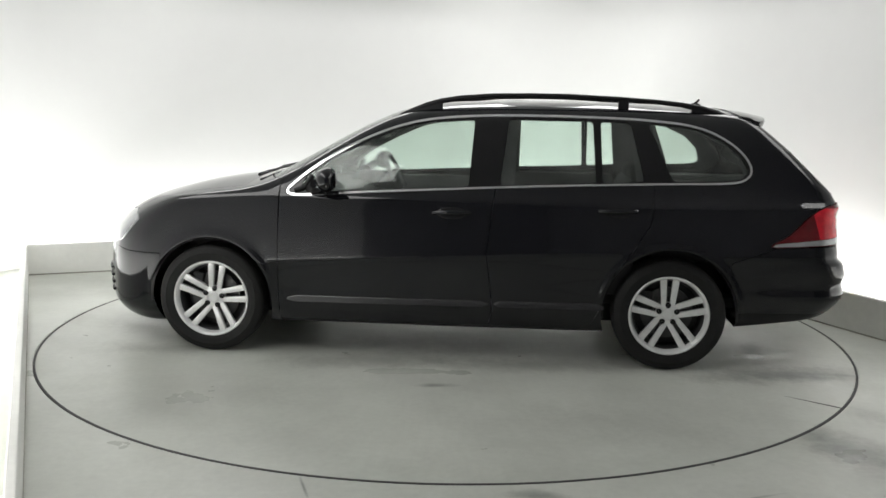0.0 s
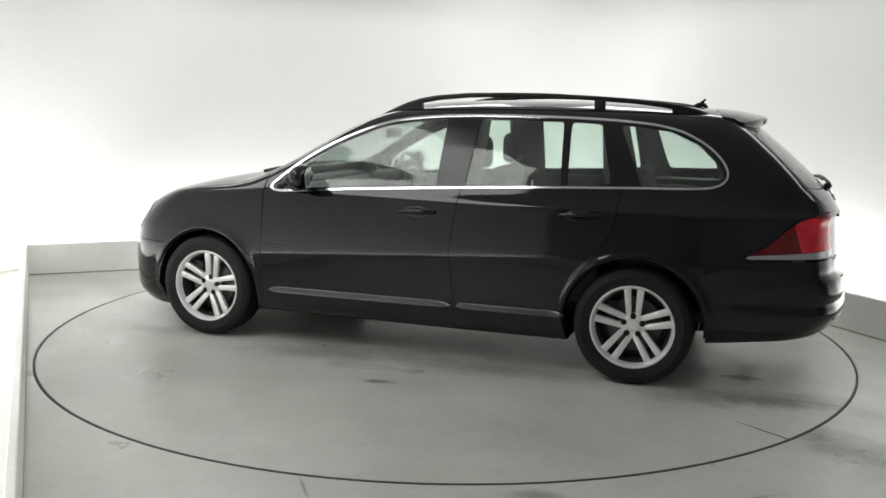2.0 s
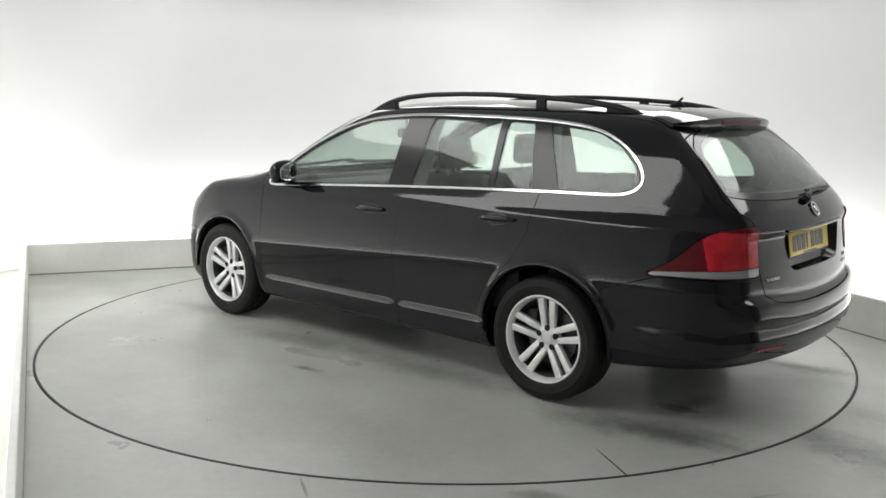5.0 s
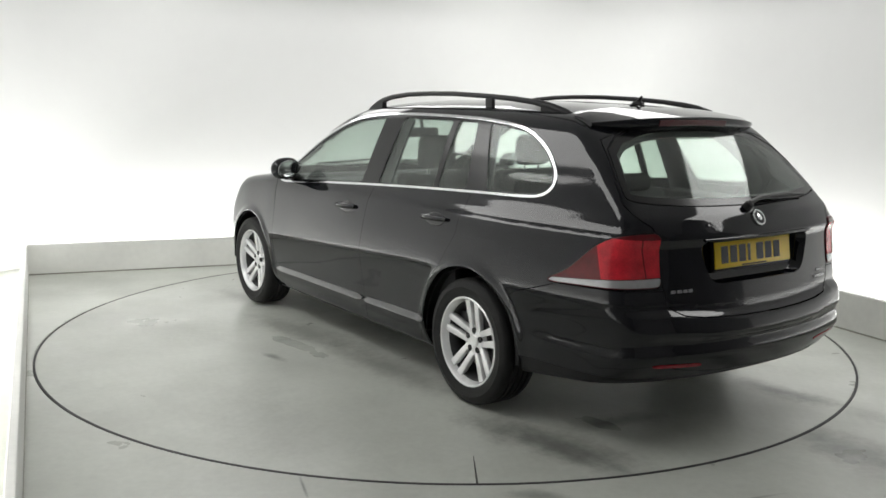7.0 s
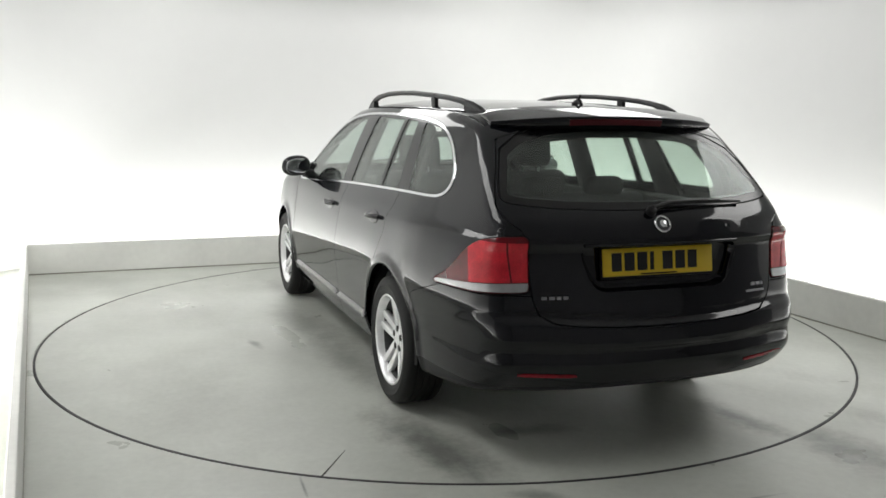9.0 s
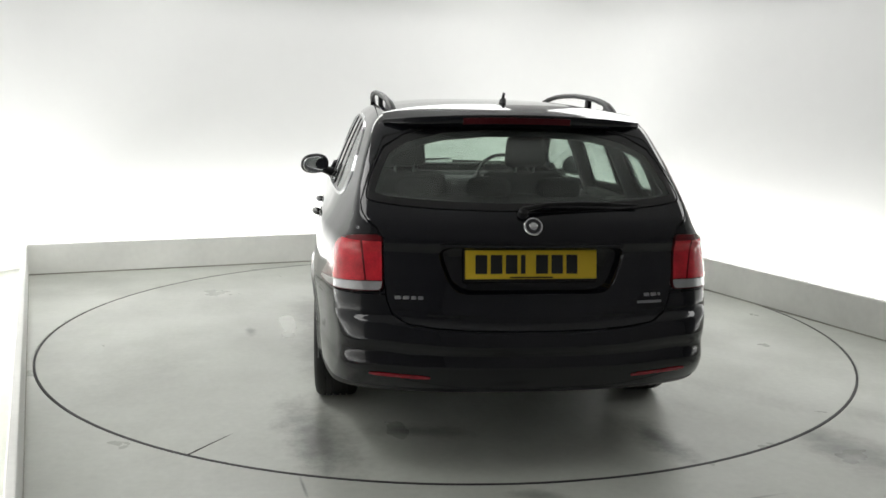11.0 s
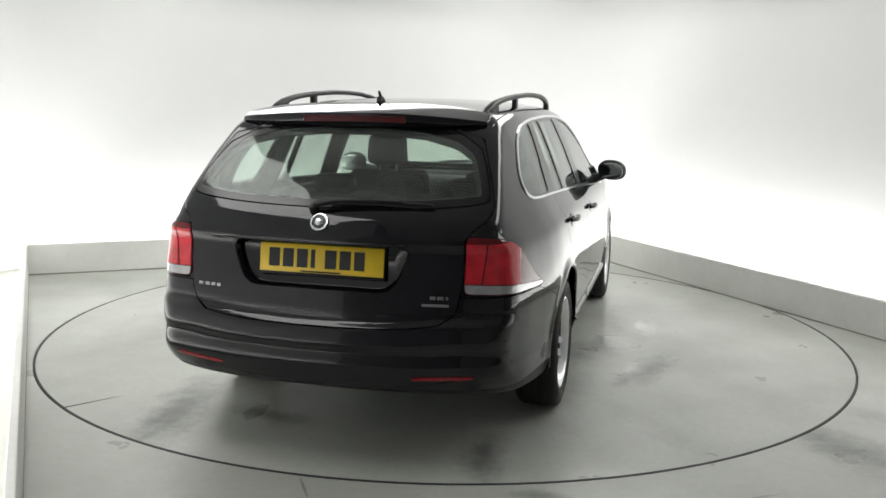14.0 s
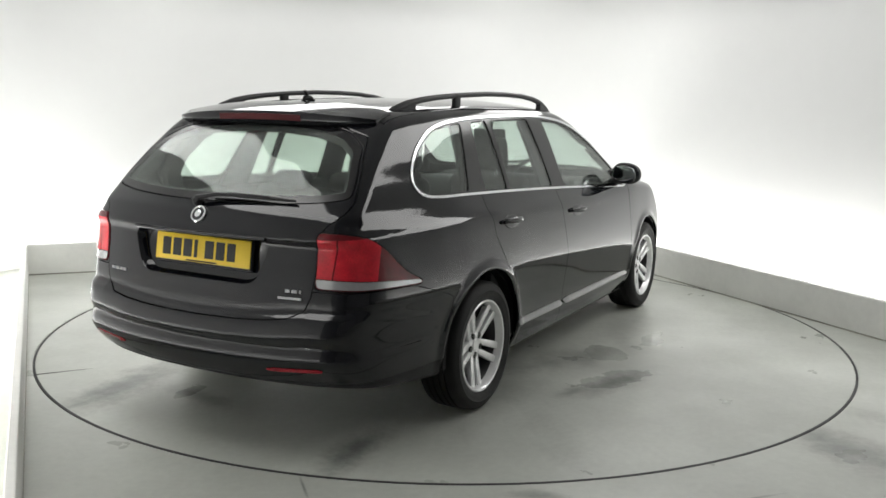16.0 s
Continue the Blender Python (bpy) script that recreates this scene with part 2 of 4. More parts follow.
def lathe(profile, seg=48, axis="y"):
    """Closed profile of (radius, along) turned round the axis."""
    bm = bmesh.new()
    n, rings = len(profile), []
    for i in range(seg):
        a = 2 * math.pi * i / seg
        ring = []
        for r, h in profile:
            p = (r * math.cos(a), h, r * math.sin(a)) if axis == "y" else (r * math.cos(a), r * math.sin(a), h)
            ring.append(bm.verts.new(p))
        rings.append(ring)
    for i in range(seg):
        a, b = rings[i], rings[(i + 1) % seg]
        for j in range(n):
            k = (j + 1) % n
            bm.faces.new((a[j], a[k], b[k], b[j]))
    bmesh.ops.recalc_face_normals(bm, faces=bm.faces)
    return bm


def tube(path, radius, seg=8, flat=1.0):
    """A round bar along a path of points; flat squeezes it sideways (y)."""
    bm = bmesh.new()
    rings = []
    pts = [Vector(p) for p in path]
    for i, p in enumerate(pts):
        d = (pts[min(i + 1, len(pts) - 1)] - pts[max(i - 1, 0)]).normalized()
        side = d.cross(Vector((0, 0, 1)))
        side = Vector((1, 0, 0)) if side.length < 1e-4 else side.normalized()
        up = side.cross(d).normalized()
        r = radius[i] if isinstance(radius, (list, tuple)) else radius
        rings.append([bm.verts.new(p + side * (r * flat * math.cos(2 * math.pi * k / seg)) + up * (r * math.sin(2 * math.pi * k / seg))) for k in range(seg)])
    for a, b in zip(rings, rings[1:]):
        for k in range(seg):
            bm.faces.new((a[k], a[(k + 1) % seg], b[(k + 1) % seg], b[k]))
    bm.faces.new(rings[0][::-1])
    bm.faces.new(rings[-1])
    bmesh.ops.recalc_face_normals(bm, faces=bm.faces)
    return bm


def rounded(pts, times=2, closed=True):
    """An outline with its corners cut round."""
    p = [np.array(q, float) for q in pts]
    for _ in range(times):
        out = []
        for i in range(len(p)):
            a, b = p[i], p[(i + 1) % len(p)]
            out += [a * 0.75 + b * 0.25, a * 0.25 + b * 0.75]
        p = out
    return np.array(p)


def eased(pts, r=0.02, n=3):
    """An outline with each corner rounded by about r."""
    p, out = [np.array(q, float) for q in pts], []
    for i, q in enumerate(p):
        a, b = p[i - 1] - q, p[(i + 1) % len(p)] - q
        la, lb = np.linalg.norm(a), np.linalg.norm(b)
        c0, c1 = q + a / la * min(r, la * 0.45), q + b / lb * min(r, lb * 0.45)
        for k in range(n + 1):
            u = k / n
            out.append(c0 * (1 - u) ** 2 + q * 2 * u * (1 - u) + c1 * u * u)
    return np.array(out)


# ---- the studio ----
def structure(name, bm, mat, label, category, smooth=None):
    ob = part(name, bm, mat, None, smooth=smooth)
    return tagged(ob, label, category, kind="structure")


def studio():
    # floor with a round pit for the turntable
    bm = bmesh.new()
    n, pit = 160, DISC_R + 0.016
    inner = [bm.verts.new((pit * math.cos(2 * math.pi * i / n), pit * math.sin(2 * math.pi * i / n), 0)) for i in range(n)]
    deep = [bm.verts.new((v.co.x, v.co.y, -0.14)) for v in inner]
    outer = []
    for i in range(n):
        d = Vector((math.cos(2 * math.pi * i / n), math.sin(2 * math.pi * i / n), 0))
        u, w = d.dot(ACROSS), d.dot(RUN)
        outer.append(bm.verts.new(d * min(3.0 / max(abs(u), 1e-6), (6.5 if w > 0 else 3.9) / max(abs(w), 1e-6))))
    for i in range(n):
        j = (i + 1) % n
        bm.faces.new((inner[i], outer[i], outer[j], inner[j]))
        bm.faces.new((deep[i], inner[i], inner[j], deep[j]))
    bm.faces.new(deep)
    bmesh.ops.recalc_face_normals(bm, faces=bm.faces)
    ground = structure("floor", bm, FLOOR, "worn light grey painted concrete studio floor", "floor")
    # sill added in floor colour so the far side of the gap stays light
    part("gap_sill", lathe([(DISC_R + 0.012, -0.03), (pit + 0.001, -0.03), (pit + 0.001, -0.004), (DISC_R + 0.012, -0.004)], 160, "z"), FLOOR, ground, "added floor-coloured sill lightening the gap round the turntable", smooth=40)

    def ledge(name, a, b, out, extra_a=0.0, extra_b=0.0):
        d = (b - a).normalized()
        a2, b2 = a - d * extra_a, b + d * extra_b
        bm2 = extrude_poly([a2, b2, b2 + out * 0.035, a2 + out * 0.035], LEDGE_H)
        bevel_all(bm2, 0.006, 2)
        board = structure(name, bm2, LEDGE, "low off-white painted ledge board hiding wall lights", "ledge")
        part("base_joint", extrude_poly([a2 - out * 0.003, b2 - out * 0.003, b2 + out * 0.004, a2 + out * 0.004], 0.009), JOINT, board, "thin dark joint along the floor")
        return board

    ledge("ledge_back", CORNER_L, CORNER_R, OUT_B)
    ledge("ledge_left", on_line(LEFT_D, S_L), on_line(LEFT_D, COVE_L + 0.35), -ACROSS, 0.03)
    ledge("ledge_right", on_line(RIGHT_D, S_R), on_line(RIGHT_D, COVE_R + 0.35), ACROSS, 0.03)
    # cove wall: one sheet round the corners, with thickness
    def corner(p, d0, d1, r):
        pts = []
        n0, n1 = p - d0 * r, p + d1 * r
        for i in range(13):
            u = i / 12
            pts.append(n0 * (1 - u) ** 2 + p * 2 * u * (1 - u) + n1 * u * u)
        return pts
    cl = CORNER_L - ACROSS * TROUGH + OUT_B * TROUGH
    cr = CORNER_R + ACROSS * TROUGH + OUT_B * TROUGH
    line = [on_line(LEFT_D - TROUGH, COVE_L)] + corner(cl, -RUN, BACK, 0.7) + corner(cr, BACK, RUN, 0.9) + [on_line(RIGHT_D + TROUGH, COVE_R)]
    bm = bmesh.new()
    cols = []
    for i, p in enumerate(line):
        a, b = line[max(i - 1, 0)], line[min(i + 1, len(line) - 1)]
        t = (b - a).normalized()
        o = Vector((-t.y, t.x, 0))
        cols.append([bm.verts.new((q.x, q.y, z)) for q, z in ((p, 0), (p, WALL_H), (p + o * 0.12, WALL_H), (p + o * 0.12, 0))])
    for a, b in zip(cols, cols[1:]):
        for k in range(4):
            bm.faces.new((a[k], b[k], b[(k + 1) % 4], a[(k + 1) % 4]))
    bm.faces.new(cols[0]), bm.faces.new(cols[-1][::-1])
    bmesh.ops.recalc_face_normals(bm, faces=bm.faces)
    structure("wall_cove", bm, WALL, "smooth white cove wall with rounded corners", "wall", smooth=50)
    a, b = on_line(LEFT_D - TROUGH - 0.1, S_END + 0.05), on_line(RIGHT_D + TROUGH + 0.1, S_END + 0.05)
    for name, d, s0, side in (("wall_left", LEFT_D - TROUGH, COVE_L, -1), ("wall_right", RIGHT_D + TROUGH, COVE_R, 1)):
        a0, b0 = on_line(d, s0 + 0.003), on_line(d, S_END + 0.05)
        structure(name, extrude_poly([a0, b0, b0 + ACROSS * (0.12 * side), a0 + ACROSS * (0.12 * side)], WALL_H), SHUT, "plain dark grey side wall beyond the white cove", "wall")
    structure("wall_front", extrude_poly([a, b, b + RUN * 0.12, a + RUN * 0.12], WALL_H), SHUT, "plain dark grey closing wall", "wall")
    bm = extrude_poly([on_line(-3.6, -4.6), on_line(3.6, -4.6), on_line(3.6, S_END + 0.3), on_line(-3.6, S_END + 0.3)], 0.1)
    bmesh.ops.translate(bm, vec=(0, 0, WALL_H), verts=bm.verts)
    structure("ceiling", bm, CEIL, "plain white ceiling", "ceiling")


studio()
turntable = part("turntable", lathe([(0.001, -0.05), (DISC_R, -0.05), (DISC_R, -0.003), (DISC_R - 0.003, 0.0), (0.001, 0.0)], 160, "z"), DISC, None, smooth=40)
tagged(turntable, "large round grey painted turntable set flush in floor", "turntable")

# ---- the estate car: body surface as one smooth form, cut into its panels ----
def curve_1d(xs, ys, blur):
    """A smoothed table through the points; returns a function."""
    xs, ys = np.array(xs, float), np.array(ys, float)
    g = np.linspace(xs[0] - 0.5, xs[-1] + 0.5, 2400)
    step = g[1] - g[0]
    v = np.interp(g, xs, ys)
    lo, hi = g < xs[0], g > xs[-1]
    v[lo] = ys[0] + (ys[1] - ys[0]) / (xs[1] - xs[0]) * (g[lo] - xs[0])
    v[hi] = ys[-1] + (ys[-1] - ys[-2]) / (xs[-1] - xs[-2]) * (g[hi] - xs[-1])
    if blur:
        k = np.arange(-int(3 * blur / step), int(3 * blur / step) + 1) * step
        w = np.exp(-0.5 * (k / blur) ** 2)
        pad = len(k) // 2
        v = np.convolve(np.pad(v, pad, mode="reflect", reflect_type="odd"), w / w.sum(), mode="valid")
    return lambda q: np.interp(q, g, v)


HUB_F, HUB_R, HUB_Z = 1.289, -1.289, 0.308
ARCH_F, ARCH_R = 0.358, 0.368
top_z = curve_1d([-2.5, -1.95, -1.78, -1.6, -1.3, -1.0, -0.7, -0.38, -0.06, 0.155, 0.30, 0.46, 0.64, 0.82, 1.0, 1.12, 1.25, 1.38, 1.56, 1.75, 1.89, 1.98, 2.06, 2.12],
                 [1.30, 1.385, 1.412, 1.430, 1.447, 1.456, 1.460, 1.460, 1.448, 1.428, 1.388, 1.318, 1.222, 1.122, 1.024, 0.983, 0.968, 0.953, 0.922, 0.874, 0.822, 0.778, 0.71, 0.58], 0.035)
rear_x = curve_1d([0.15, 0.26, 0.31, 0.36, 0.41, 0.43, 0.45, 0.47, 0.485, 0.50, 0.515, 0.53, 0.56, 0.592, 0.605, 0.618, 0.632, 0.648, 0.70, 0.74, 0.80, 0.87, 0.905, 0.985, 1.095, 1.19, 1.31, 1.45],
                  [-2.19, -2.270, -2.302, -2.324, -2.340, -2.342, -2.338, -2.332, -2.325, -2.332, -2.341, -2.344, -2.337, -2.329, -2.319, -2.296, -2.293, -2.295, -2.285, -2.278, -2.269, -2.262, -2.276, -2.228, -2.115, -2.012, -1.865, -1.68], 0.008)
front_x = curve_1d([0.08, 0.12, 0.15, 0.23, 0.32, 0.43, 0.54, 0.66, 0.74, 0.82, 1.0], [1.80, 1.95, 2.06, 2.14, 2.145, 2.15, 2.14, 2.11, 2.05, 1.97, 1.75], 0.02)
side_y = curve_1d([0.10, 0.17, 0.21, 0.27, 0.33, 0.45, 0.535, 0.555, 0.58, 0.62, 0.68, 0.78, 0.86, 0.905, 0.95, 1.0, 1.1, 1.2, 1.3, 1.37, 1.43, 1.5],
                  [0.74, 0.79, 0.822, 0.846, 0.858, 0.871, 0.8785, 0.8790, 0.8765, 0.8725, 0.8665, 0.8555, 0.846, 0.836, 0.811, 0.789, 0.752, 0.712, 0.667, 0.632, 0.596, 0.545], 0.010)
wide_low = curve_1d([-2.4, -2.2, -2.0, -1.75, -1.45, -1.0, 0.0, 1.0, 1.4, 1.7, 1.9, 2.1], [0.765, 0.848, 0.912, 0.958, 0.99, 1.0, 1.0, 1.0, 0.985, 0.955, 0.905, 0.80], 0.06)
wide_top = curve_1d([-2.4, -2.1, -1.8, -1.4, -0.8, 0.0, 0.5, 1.0, 1.6], [0.83, 0.885, 0.935, 0.975, 1.0, 1.0, 0.985, 0.955, 0.90], 0.08)
belly = curve_1d([-2.4, -2.2, -1.9, -1.55, -1.0, 0.0, 0.9, 1.6, 1.85, 2.15], [0.32, 0.30, 0.272, 0.232, 0.19, 0.18, 0.18, 0.14, 0.12, 0.15], 0.04)


def smooth_step(v, a, b):
    u = np.clip((v - a) / (b - a), 0, 1)
    return u * u * (3 - 2 * u)


def smax(a, b, k):
    h = np.clip(0.5 + 0.5 * (a - b) / k, 0, 1)
    return b + (a - b) * h + k * h * (1 - h)


def poly_sdf(px, py, pts):
    """Signed distance to a closed outline; inside is negative."""
    pts = np.asarray(pts, float)
    best, inside = np.full(px.shape, 1e9), np.zeros(px.shape, bool)
    for (ax, ay), (bx, by) in zip(pts, np.roll(pts, -1, 0)):
        ex, ey = bx - ax, by - ay
        wx, wy = px - ax, py - ay
        u = np.clip((wx * ex + wy * ey) / (ex * ex + ey * ey + 1e-12), 0, 1)
        best = np.minimum(best, (wx - u * ex) ** 2 + (wy - u * ey) ** 2)
        cond = (ay > py) != (by > py)
        with np.errstate(divide="ignore", invalid="ignore"):
            xi = ax + (py - ay) * ex / (ey if abs(ey) > 1e-12 else 1e-12)
        inside ^= cond & (px < xi)
    d = np.sqrt(best)
    return np.where(inside, -d, d)


RECESS = [(0.385, 0.885), (0.315, 0.705), (-0.315, 0.705), (-0.385, 0.885)]


def body_field(x, y, z):
    """Below zero inside the body."""
    ay = np.abs(y)
    on_bonnet = smooth_step(x, 0.7, 1.15)
    top = z - (top_z(x) - on_bonnet * 0.030 * (ay / 0.62) ** 2 - (1 - on_bonnet) * 0.053 * (ay / 0.62) ** 3)
    slope = (top_z(x + 0.01) - top_z(x - 0.01)) / 0.02
    top = top / np.sqrt(1 + slope ** 2)
    blend = smooth_step(z, 0.9, 1.15)
    rise = 0.095 * np.clip((0.9 - x) / 1.75, 0, 1) * smooth_step(z, 0.33, 0.52) * (1 - smooth_step(z, 0.64, 0.92))    # the crease climbs towards the rear
    half = side_y(z - rise) * (wide_low(x) * (1 - blend) + wide_top(x) * blend)
    for hx, r0 in ((HUB_F, ARCH_F), (HUB_R, ARCH_R)):
        rr = np.sqrt((x - hx) ** 2 + (z - HUB_Z) ** 2)
        half = half + 0.011 * np.exp(-((rr - r0 - 0.008) / 0.024) ** 2) * smooth_step(z, 0.22, 0.34)
    zc = 0.905 + 0.012 * (x < -0.5)
    half = half + 0.0035 * np.tanh((zc - z) / 0.014) * smooth_step(-x, 0.6, 1.2)
    half = half + 0.002 * np.tanh((0.535 - 0.13 * (x + 1.6) - z) / 0.024) * smooth_step(-x, 1.6, 1.75)
    half = half + 0.003 * np.tanh((0.455 + 0.03 * (x + 1.6) - z) / 0.02) * smooth_step(-x, 1.62, 1.85)
    side = ay - half
    sag = 0.032 * np.clip(1 - (ay / 0.56) ** 2, 0, 1) * smooth_step(z, 0.40, 0.54) * (1 - smooth_step(z, 0.62, 0.80))   # the tailgate's lower edge dips towards the middle
    rx = rear_x(z + sag) + 0.15 * ay ** 2 + 0.09 * ay ** 4 + 0.25 * ay ** 3 * (1 - smooth_step(z, 0.24, 0.44))
    rear = (rx - x) * np.where(z > 0.95, 0.74, 1.0)
    front = x - (front_x(z) - 0.36 * ay ** 2 - 0.25 * ay ** 4)
    low_ = belly(x) - z
    f = smax(side, top, 0.055)
    f = smax(f, rear, 0.05 + 0.035 * (1 - smooth_step(z, 0.85, 1.0)))
    f = smax(f, front, 0.10)
    return smax(f, low_, 0.03)


def gradient(v):
    e = 1e-3
    x, y, z = v.T
    g = np.stack([body_field(x + e, y, z) - body_field(x - e, y, z), body_field(x, y + e, z) - body_field(x, y - e, z),
                  body_field(x, y, z + e) - body_field(x, y, z - e)], 1) / (2 * e)
    return g


def settle(v, steps=4):
    """Moves points along the form's slope onto its surface."""
    for _ in range(steps):
        g = gradient(v)
        v = v - g * (body_field(*v.T) / np.maximum((g ** 2).sum(1), 0.05))[:, None]
    return v


def body_surface(cell=0.017):
    """The skin of the form, as triangles."""
    lo, hi = np.array([-2.42, -0.97, 0.05]), np.array([2.24, 0.97, 1.56])
    n = np.ceil((hi - lo) / cell).astype(int) + 1
    ax = [lo[i] + cell * np.arange(n[i]) for i in range(3)]
    gx, gy, gz = np.meshgrid(*ax, indexing="ij")
    f = body_field(gx, gy, gz)
    ins = f < 0
    total = np.zeros(np.array(f.shape) - 1)
    place = np.zeros((*total.shape, 3))
    idx = np.indices(total.shape).transpose(1, 2, 3, 0)
    for axis in range(3):
        for a in (0, 1):
            for b in (0, 1):
                o = [0, 0, 0]
                others = [k for k in range(3) if k != axis]
                o[others[0]], o[others[1]] = a, b
                s0 = tuple(slice(o[k], o[k] + total.shape[k]) for k in range(3))
                o2 = list(o)
                o2[axis] = 1
                s1 = tuple(slice(o2[k], o2[k] + total.shape[k]) for k in range(3))
                cross = ins[s0] != ins[s1]
                u = np.where(cross, f[s0] / np.where(cross, f[s0] - f[s1], 1), 0)
                q = np.zeros((*total.shape, 3)) + np.array(o)
                q[..., axis] = u
                place += np.where(cross[..., None], q, 0)
                total += cross
    used = total > 0
    number = np.full(total.shape, -1)
    number[used] = np.arange(used.sum())
    verts = lo + cell * (idx[used] + place[used] / total[used][:, None])
    tris = []
    for axis in range(3):
        others = [k for k in range(3) if k != axis]
        s0 = [slice(1, -1)] * 3
        s1 = [slice(1, -1)] * 3
        s0[axis], s1[axis] = slice(0, -1), slice(1, None)
        cross = ins[tuple(s0)] != ins[tuple(s1)]
        where = np.argwhere(cross)
        flag = ins[tuple(s0)][cross]
        base = where + 1
        base[:, axis] -= 1
        def cell_at(a, b):
            q = base.copy()
            q[:, others[0]] -= a
            q[:, others[1]] -= b
            return number[tuple(q.T)]
        quad = np.stack([cell_at(1, 1), cell_at(0, 1), cell_at(0, 0), cell_at(1, 0)], 1)
        turn = flag if axis != 1 else ~flag
        quad[~turn] = quad[~turn][:, ::-1]
        tris.append(quad[:, [0, 1, 2]])
        tris.append(quad[:, [0, 2, 3]])
    return settle(verts, 5), np.concatenate(tris)


def split(mesh, f):
    """Cuts a triangle mesh where f crosses zero: the part below zero and the part above."""
    v, t = mesh
    if len(t) == 0:
        return mesh, mesh
    s = f(*v.T).astype(float)
    s[np.abs(s) < 1e-5] = 1e-5
    neg = s[t] < 0
    count = neg.sum(1)
    inner, outer = [t[count == 3]], [t[count == 0]]
    new_v, start = [v], len(v)
    for lone_neg in (True, False):
        sel = count == (1 if lone_neg else 2)
        tt, nn = t[sel], neg[sel]
        if not len(tt):
            continue
        lone = np.argmax(nn if lone_neg else ~nn, 1)
        r = np.arange(len(tt))
        a, b, c = tt[r, lone], tt[r, (lone + 1) % 3], tt[r, (lone + 2) % 3]
        def cut(i, j):
            lo_, hi_ = np.minimum(i, j), np.maximum(i, j)
            return np.stack([lo_, hi_], 1)
        e = np.concatenate([cut(a, b), cut(a, c)])
        uniq, inv = np.unique(e, axis=0, return_inverse=True)
        inv = inv.ravel()
        u = (s[uniq[:, 0]] / (s[uniq[:, 0]] - s[uniq[:, 1]]))[:, None]
        new_v.append(v[uniq[:, 0]] * (1 - u) + v[uniq[:, 1]] * u)
        ab, ac = start + inv[:len(tt)], start + inv[len(tt):]
        start += len(uniq)
        one = np.stack([a, ab, ac], 1)
        two = np.concatenate([np.stack([ab, b, c], 1), np.stack([ab, c, ac], 1)])
        (inner if lone_neg else outer).append(one)
        (outer if lone_neg else inner).append(two)
    allv = np.concatenate(new_v)

    def tidy(tt):
        tt = np.concatenate(tt)
        # weld points of the two passes that coincide
        used, inv = np.unique(tt, return_inverse=True)
        vv, tt = allv[used], inv.reshape(-1, 3)
        key, first, back = np.unique(np.round(vv, 6), axis=0, return_index=True, return_inverse=True)
        tt = back.ravel()[tt]
        ok = (tt[:, 0] != tt[:, 1]) & (tt[:, 1] != tt[:, 2]) & (tt[:, 0] != tt[:, 2])
        return vv[first], tt[ok]
    return tidy(inner), tidy(outer)


def take(mesh, f, gap=0.0018):
    """A panel out of the mesh, with a shut line round it; returns panel and rest."""
    inside, rest = split(mesh, lambda x, y, z: f(x, y, z) + gap)
    if gap:
        rest = split(rest, lambda x, y, z: f(x, y, z) - gap)[1]
    return inside, rest


def panel(name, mesh, mat, parent, label="", lift=0.0, thick=0.008):
    """A cut piece of the skin as a solid sheet."""
    v, t = mesh
    if not len(t):
        return None
    g = gradient(v)
    nrm = g / np.maximum(np.linalg.norm(g, axis=1), 1e-6)[:, None]
    m = len(v)
    outer, inner = v + nrm * lift, v + nrm * (lift - thick)
    e = np.concatenate([t[:, [0, 1]], t[:, [1, 2]], t[:, [2, 0]]])
    key = np.sort(e, 1)
    _, idx, cnt = np.unique(key, axis=0, return_index=True, return_counts=True)
    rim = e[idx[cnt == 1]]
    faces = np.concatenate([t, t[:, ::-1] + m,
                            np.stack([rim[:, 1], rim[:, 0], rim[:, 0] + m], 1), np.stack([rim[:, 1], rim[:, 0] + m, rim[:, 1] + m], 1)])
    me = bpy.data.meshes.new(name)
    me.from_pydata(np.concatenate([outer, inner]).tolist(), [], faces.tolist())
    me.polygons.foreach_set("use_smooth", [True] * len(faces))
    me.normals_split_custom_set_from_vertices(np.concatenate([nrm, -nrm]).tolist())
    me.materials.append(mat)
    ob = new(name, me)
    ob.parent = parent
    if label:
        tagged(ob, label)
    return ob


DLO = rounded([(0.885, 0.905), (0.76, 1.022), (0.63, 1.120), (0.44, 1.222), (0.25, 1.300), (0.06, 1.346), (-0.225, 1.368), (-0.54, 1.372), (-0.85, 1.368),
               (-1.15, 1.358), (-1.42, 1.330), (-1.585, 1.255), (-1.685, 1.165), (-1.715, 1.085), (-1.66, 1.036), (-1.54, 1.026), (-1.31, 1.022), (-0.70, 1.000), (-0.08, 0.968), (0.556, 0.930)], 2)
PANES = {"front_window": [(0.78, 0.93), (0.74, 1.03), (0.62, 1.11), (0.44, 1.205), (0.25, 1.285), (0.06, 1.332), (-0.195, 1.352), (-0.175, 0.982), (0.55, 0.944)],
         "rear_window": [(-0.385, 1.356), (-0.85, 1.354), (-0.872, 1.010), (-0.345, 0.992)],
         "quarter_light": [(-0.892, 1.354), (-1.055, 1.345), (-1.135, 1.03), (-0.905, 1.012)],
         "side_rear_window": [(-1.150, 1.345), (-1.42, 1.314), (-1.57, 1.245), (-1.665, 1.16), (-1.695, 1.09), (-1.65, 1.050), (-1.54, 1.040), (-1.285, 1.034)]}
